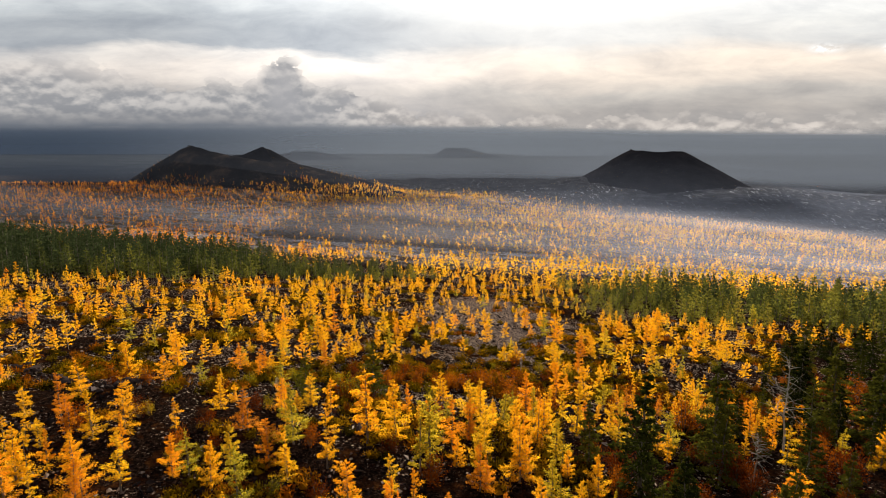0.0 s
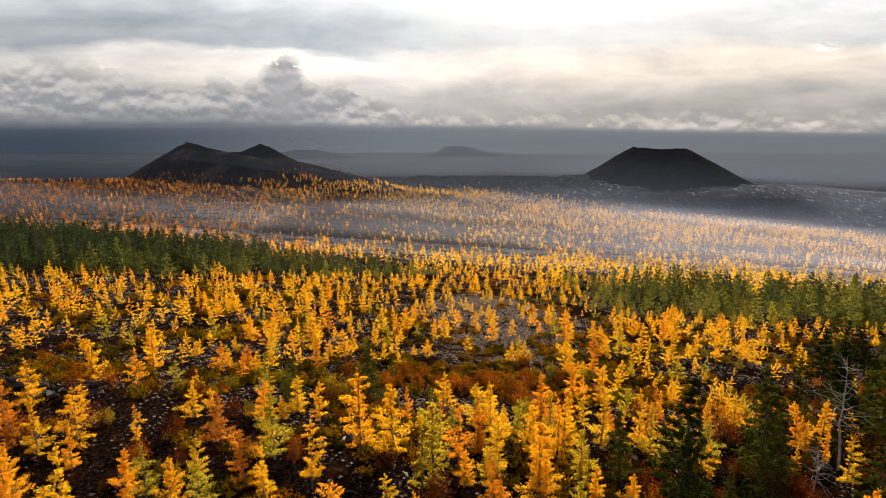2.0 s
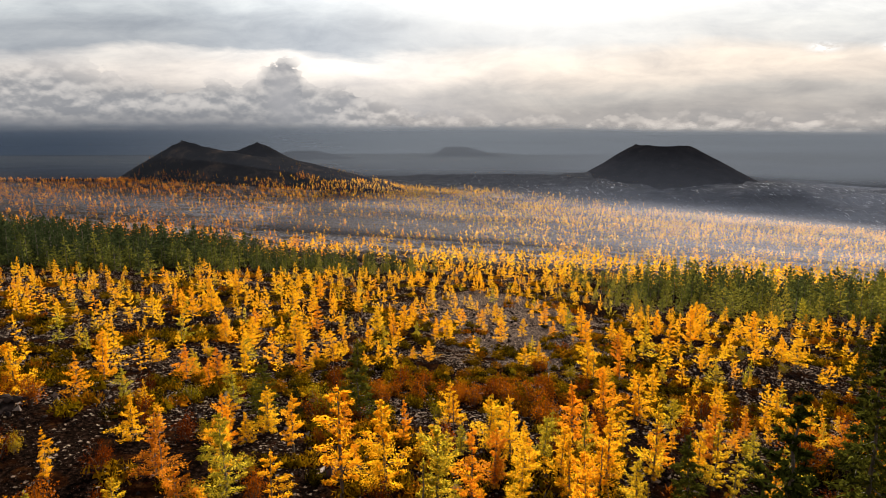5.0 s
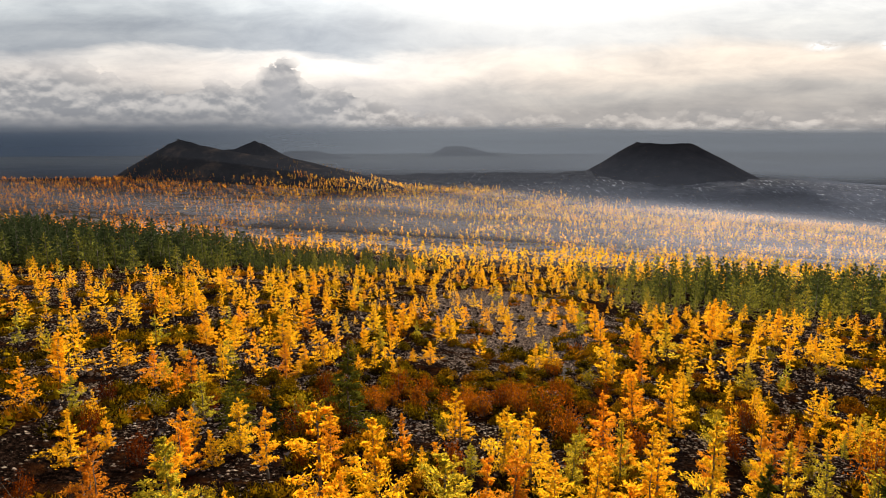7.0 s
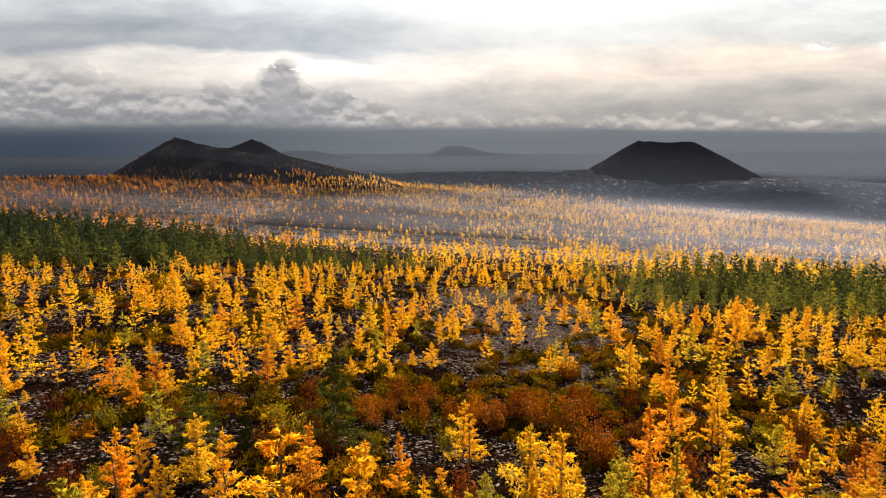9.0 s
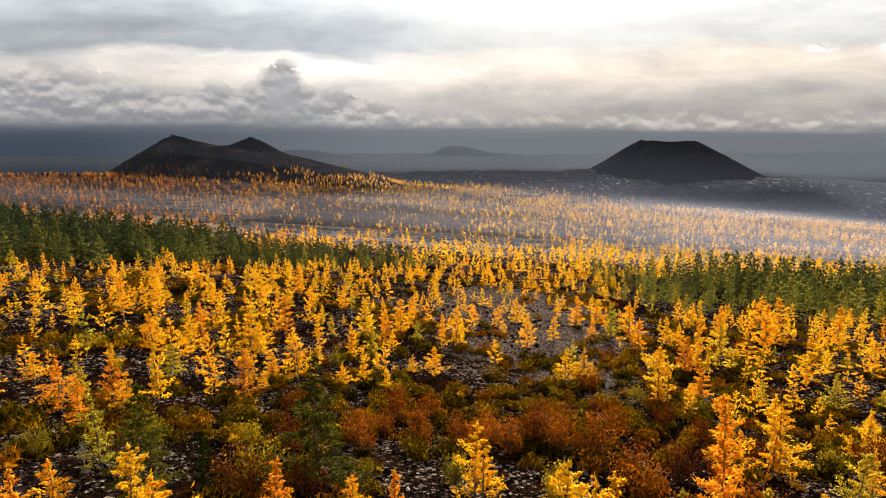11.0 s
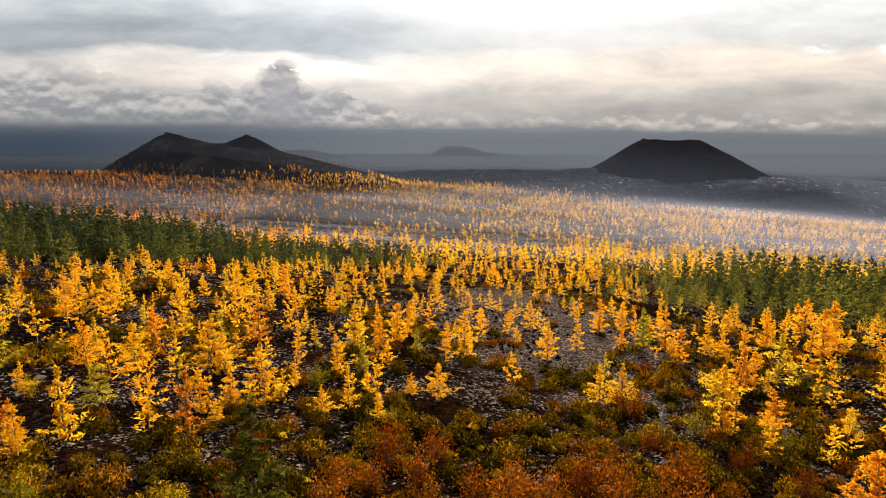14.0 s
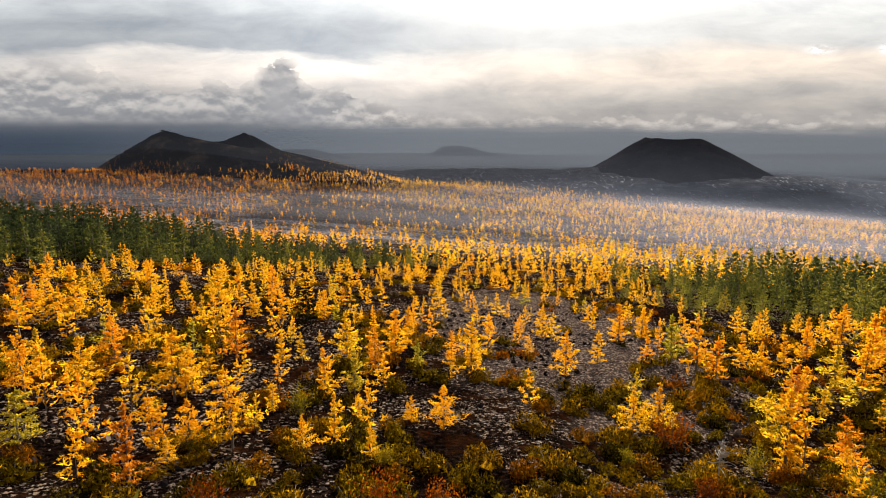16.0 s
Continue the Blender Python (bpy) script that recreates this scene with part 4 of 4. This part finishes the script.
ob = new("larch_wood", scatter_mesh("larch_wood", [m[2] for m in mid], rest, larch_leaf_far))
tagged(ob, "scattered golden larches farther off on the glade", "trees", kind="stuff")
poles = [tube([(0, 0, -0.3), (0.03, 0.02, 2.4), (0.0, 0.05, 4.8)], [0.07, 0.045, 0.01], 3)]
ob = new("larch_trunks", scatter_mesh("larch_trunks", poles, rest, bark))
tagged(ob, "thin trunks of the larches farther off", "trunks", kind="stuff")

# ---------------------------------------------------------------- larches of the plain and the cone
def plain_stand(x, y):
    thick = 0.46 + 0.06 * smooth(y + 0.1 * x, 345, 310) + 0.12 * smooth(x / y, -0.1, 0.3) + 0.46 * smooth(y + 0.25 * x, 430, 600)
    return thick * (np.abs(x) < 0.82 * y) * (1 - left_wood(x, y)) * smooth(y + 0.1 * x, 224, 238) * smooth(y + 0.55 * x, 800, 745) * smooth(y - 0.3 * x, 765, 715) * (0.35 + 0.65 * smooth(ripples(x, y, 34, 21) + 0.6 * ripples(x, y, 11, 22), -0.5, 0.3))


x, y = sown(5, -640, 520, 222, 830, 3.6, plain_stand)
clear = cone_height(LEFT_CONE, x - LEFT_CONE["x"], y - LEFT_CONE["y"]) - land(x, y) < 6 + 3 * ripples(x, y, 40, 24) + 3 * smooth(x, -235, -165)
x, y = x[clear], y[clear]
small = [conifer(rng, 5.0, rng.uniform(1.9, 2.9), 8, 5, 0.52, bare=0.10, rise=0.3, ragged=0.45, power=0.9, slim=0.5)[2] for _ in range(8)]
# Browner tint to the west puts cloud shade into the needle colour.
rows = list(zip(x, y, np.maximum(ground_height(x, y), cone_height(LEFT_CONE, x - LEFT_CONE["x"], y - LEFT_CONE["y"])) - 0.2, span(rng, len(x), 0.45, 1.0) + 0.2 * smooth(x / y, -0.15, 0.3), span(rng, len(x), 0, 6.28), np.clip(rng.normal(0.36, 0.2, len(x)) + 0.75 * smooth(x / y, 0.05, -0.6), 0.08, 1)))
ob = new("larch_plain", scatter_mesh("larch_plain", small, rows, larch_leaf_far))
tagged(ob, "thousands of golden larches on the misty plain", "trees", kind="stuff")

x, y = sown(6, -150, 190, -170, 60, 4.6, lambda x, y: 0.55 * smooth(np.hypot(x, y), 55, 85) * smooth(np.hypot(x, y), 190, 150) * smooth(ripples(x + 300, y + 300, 26, 23), -0.3, 0.4))
z = cone_height(LEFT_CONE, x, y)
rows = list(zip(x + LEFT_CONE["x"], y + LEFT_CONE["y"], z - 0.2, span(rng, len(x), 0.35, 0.85), span(rng, len(x), 0, 6.28), span(rng, len(x), 0, 1)))
ob = new("cone_scrub", scatter_mesh("cone_scrub", small, rows, mat_leaf_far))
tagged(ob, "small dark trees and scrub on the cone's flank", "trees", kind="stuff")

# ---------------------------------------------------------------- green woods
pine = [conifer(rng, 8.0, rng.uniform(2.0, 2.9), 30, 19, 0.30, bare=0.08, rise=0.40, ragged=0.5, power=0.6, slim=0.42, fluff=0.24) for _ in range(6)]
fir = [conifer(rng, 8.0, rng.uniform(2.7, 3.5), 32, 19, 0.32, bare=0.02, rise=0.12, ragged=0.4, power=0.9, slim=0.42, fluff=0.22) for _ in range(9)]
poles = [tube([(0, 0, -0.4), (0.04, 0.02, 4.0), (0.0, 0.05, 7.4)], [0.13, 0.08, 0.02], 4)]
for seed, cell, west in ((7, 4.1, True), (17, 4.0, False)):
    x, y = sown(seed, -320, 280, 34, 300, cell, lambda x, y: (0.92 * left_wood(x, y) if west else 0.72 * right_wood(x, y)) * in_view(x, y, 24))
    k = len(x)
    if west:
        size = (span(rng, k, 0.5, 1.15) + 0.45 * smooth(y - 0.45 * x, 216, 240)) * (1 - 0.38 * smooth(x, -105, -30))
        hue = span(rng, k, -0.3, 0.35) + 0.48 * smooth(y - 0.45 * x, 256, 214) - 0.42 * smooth(x, -70, -140)
    else:
        size = (span(rng, k, 0.34, 1.05) + 0.55 * smooth(y + 0.5 * x, 190, 235)) * (0.6 + 0.4 * smooth(x - 0.2 * y, 6, 42))
        hue = span(rng, k, -0.05, 0.62) + 0.30 * smooth(y, 190, 160) + 0.34 * smooth(x - 0.2 * y, 34, 4)
    rows = list(zip(x, y, ground_height(x, y) - 0.2, size, span(rng, k, 0, 6.28), np.clip(hue, 0, 1)))
    ob = new("conifer_wood", scatter_mesh("conifer_wood", [m[2] for m in (fir if west else pine + fir[:2])], rows, green_leaf_far))
    tagged(ob, "dense dark green spruce wood on the slope" if west else "olive-green pine wood beyond the glade", "trees", kind="stuff")
    ob = new("wood_trunks", scatter_mesh("wood_trunks", poles, rows, bark))
    tagged(ob, "dark trunks inside the conifer wood", "trunks", kind="stuff")

spruce_kinds = []
for k in range(4):
    trunk, limbs, needles = conifer(rng, 8.0, rng.uniform(2.1, 2.7), 62, 58, 0.218, bare=0.03, rise=0.08, droop=0.28, ragged=0.35, power=0.9, slim=0.33, fluff=0.17)
    spruce_kinds.append([("trunk", tri_mesh("trunk", *trunk), bark), ("branchwork", tri_mesh("branchwork", *limbs), bark), ("crown", tri_mesh("crown", *needles), spruce_leaf)])
taken = np.array([r[:2] for r in SPRUCES])
x, y = sown(8, 8, 110, 36, 140, 4.2, lambda x, y: 0.46 * near_wood(x, y) * in_view(x, y, 8))
SPRUCES = SPRUCES + [(a, b, rng.uniform(4.0, 9.0)) for a, b in zip(x, y) if np.hypot(taken[:, 0] - a, taken[:, 1] - b).min() > 2.5]
for a, b, h in SPRUCES:
    thing("spruce_tree", spruce_kinds[rng.randint(4)], "dark green spruce with drooping limbs", "tree", "spruces beside the glade", a, b, h / 8.0, rng.rand() * 360)

# ---------------------------------------------------------------- dead trees
def dead_tree(seed, height):
    """A bare grey trunk with crooked limbs."""
    rng = np.random.RandomState(seed)
    t = np.linspace(-0.04, 1, 10)
    line = np.stack([np.cumsum(rng.normal(size=10)) * 0.012 * height, np.cumsum(rng.normal(size=10)) * 0.012 * height, t * height], -1)
    trunk = tube(line, 0.011 * height * (1.03 - t) + 0.012, 7)
    limbs = []
    for k in range(38):
        f = rng.uniform(0.38, 0.97)
        root = np.array([np.interp(f, t, line[:, c]) for c in range(3)])
        a, reach = rng.rand() * 6.28, height * rng.uniform(0.12, 0.30) * (1.35 - f)
        path = [root]
        way = np.array([math.cos(a), math.sin(a), rng.uniform(-0.1, 0.6)])
        for _ in range(4):
            way = way + rng.normal(size=3) * 0.35
            path.append(path[-1] + way / np.linalg.norm(way) * reach / 3)
        limbs.append(tube(path, [0.04, 0.03, 0.022, 0.015, 0.007], 4))
    return [("trunk", tri_mesh("trunk", *trunk), silver), ("branchwork", tri_mesh("branchwork", *joined(limbs)), silver)]


for k, (a, b, h) in enumerate([(38.2, 59.0, 11.5), (30.8, 51.6, 5.5), (13.5, 93.7, 3.3), (14.1, 104.7, 3.4), (24.0, 95.5, 1.6), (-22.0, 71.5, 1.8)]):
    thing("dead_tree", dead_tree(60 + k, h), "dead silver-grey tree with bare crooked limbs", "tree", "dead trees", a, b)

# ---------------------------------------------------------------- heath: dwarf pines and rust bushes
mats = []
for k in range(6):
    stems, leaves = shrub(rng, rng.uniform(1.2, 1.8), rng.uniform(0.75, 1.05), 800, 0.096, 6, 0.8)
    mats.append([("stem_clump", tri_mesh("stem_clump", *stems), bark), ("foliage", dome_shading(tri_mesh("foliage", *leaves), 1.0, rng), mat_leaf)])
def heath(x, y):
    thick = smooth(ripples(x, y, 10, 31) + 0.5 * ripples(x, y, 4.5, 32), -0.20, 0.22) * 0.8
    thick = thick + 0.9 * smooth(y, 99, 95) * smooth(y, 74, 80) * smooth(np.abs(x), 34, 24) + 0.5 * gauss(x, y, 14, 106, 10, 8) + 0.8 * smooth(y, 118, 108) * smooth(y, 88, 94) * smooth(x, 2, 10) * smooth(x, 40, 30)
    return np.clip(thick, 0, 0.92) * (1 - 0.8 * gauss(x, y, -3, 103, 9, 4.5)) * (1 - 0.75 * gauss(x, y, -26, 96, 9, 4))


x, y = sown(9, -110, 110, 38, 220, 2.3, lambda x, y: heath(x, y) * glade(x, y) * in_view(x, y, 4) * (0.35 + 0.65 * smooth(y, 150, 120)) * (1 - 0.9 * gauss(x, y, 13, 146, 16, 28)))
order = np.argsort(np.abs(y - 92) + 0.4 * np.abs(x))
rest = []
for k, i in enumerate(order):
    s = rng.uniform(0.65, 1.35)
    if k < 300:
        thing("dwarf_pine", mats[rng.randint(6)], "low olive-green mat of dwarf pine on lava gravel", "shrub", "dwarf pines", x[i], y[i], s, rng.rand() * 360)
    else:
        rest.append((x[i], y[i], float(ground_height(x[i], y[i])), s, rng.rand() * 6.28, rng.rand()))
ob = new("dwarf_pine_scrub", scatter_mesh("dwarf_pine_scrub", [shrub(rng, 1.6, 0.95, 160, 0.19, 3, 0.75)[1] for _ in range(4)], rest, mat_leaf_far))
tagged(ob, "low olive-green dwarf pine scrub farther off", "shrubs", kind="stuff")

bushes, willows = [], []
for k in range(8):
    stems, leaves = bush(rng, rng.uniform(0.8, 1.3), 2.4, rng.randint(10, 18), 1150, 0.072)
    kind = bushes if k < 5 else willows
    kind.append([("stem_clump", tri_mesh("stem_clump", *stems), bark), ("foliage", dome_shading(tri_mesh("foliage", *leaves), 1.6, rng), rust_leaf if k < 5 else willow_leaf)])
x, y = sown(12, -40, 70, 40, 100, 4.2, lambda x, y: 0.7 * near_wood(x, y) * in_view(x, y) + 0.95 * gauss(x, y, 4, 83, 19, 5.5) + (0.10 + 0.16 * smooth(y, 76, 66)) * glade(x, y) * in_view(x, y) * (y < 90))
RUST_BUSHES = RUST_BUSHES + [(a, b, rng.uniform(1.6, 3.2)) for a, b in zip(x, y)]
for a, b, h in RUST_BUSHES:
    thing("birch_bush", bushes[rng.randint(5)], "rust-brown birch bush with thin stems", "shrub", "rust-brown bushes", a, b, h / 2.4, rng.rand() * 360)

x, y = sown(14, -45, 75, 42, 112, 7.0, lambda x, y: (0.22 * glade(x, y) + 0.5 * near_wood(x, y)) * in_view(x, y))
WILLOWS = [(-12.5, 71.1, 3.3), (-19.8, 74.5, 2.6), (9.0, 96.8, 1.6), (-24.0, 101.0, 1.3), (-1.5, 74.0, 2.4), (4.0, 71.5, 2.6), (-15.0, 77.5, 2.2)] + [(a, b, rng.uniform(1.0, 2.4)) for a, b in zip(x, y)]
for a, b, h in WILLOWS:
    thing("willow_bush", willows[rng.randint(3)], "yellow-green willow bush with thin stems", "shrub", "yellow-green bushes", a, b, h / 2.4, rng.rand() * 360)

# ---------------------------------------------------------------- stones
for k, (a, b, length, width, height, turn) in enumerate([(-47, 68.5, 6.5, 3.0, 2.4, -25), (-37, 62.5, 5.0, 2.4, 1.6, -15), (-58, 75.5, 5.0, 3.0, 2.2, -30), (-8.2, 57.1, 3.0, 1.6, 0.9, 5), (-42, 53.5, 4.0, 2.0, 1.2, 10), (33, 112, 4.0, 1.6, 0.8, 5), (26, 118.5, 4.0, 1.6, 0.7, 0)]):
    ob = new("lava_outcrop")
    for block in outcrop(80 + k, length, width, height):
        part("boulder", tri_mesh("boulder", *block), rock_mat, ob)
    ob.matrix_basis = pose(a, b, float(ground_height(a, b)) - 0.2, 0, 0, turn)
    tagged(ob, "jagged black lava outcrop among the larches", "rock", "lava outcrops")
ob = new("lava_outcrop")
for block in outcrop(97, 3.0, 2.0, 2.2):
    part("boulder", tri_mesh("boulder", *block), rock_mat, ob)
ob.matrix_basis = pose(LEFT_CONE["x"] - 43, LEFT_CONE["y"] - 16, float(cone_height(LEFT_CONE, -43.0, -16.0)) - 0.6, 0, 0, 10)
tagged(ob, "small pile of dark lava rocks on the cone's summit", "rock", "lava outcrops")
stones = [shard(rng, 0.20) for _ in range(24)]
x, y = sown(10, -110, 120, 38, 165, 0.60, lambda x, y: 0.8 * (1 - near_wood(x, y)) * in_view(x, y, 3) * smooth(ripples(x, y, 8, 41) + 0.5 * ripples(x, y, 3, 42), -0.55, 0.25) * (0.3 + 0.7 * smooth(y, 165, 110) + 0.5 * gauss(x, y, 13, 140, 17, 34)))
rows = list(zip(x, y, ground_height(x, y), span(rng, len(x), 0.2, 1.0) ** 5 * 1.9 + 0.38, span(rng, len(x), 0, 6.28), span(rng, len(x), 0, 1)))
ob = new("lava_stones", scatter_mesh("lava_stones", stones, rows, rock_mat))
tagged(ob, "loose angular black lava stones with pale lichen", "stones", kind="stuff")
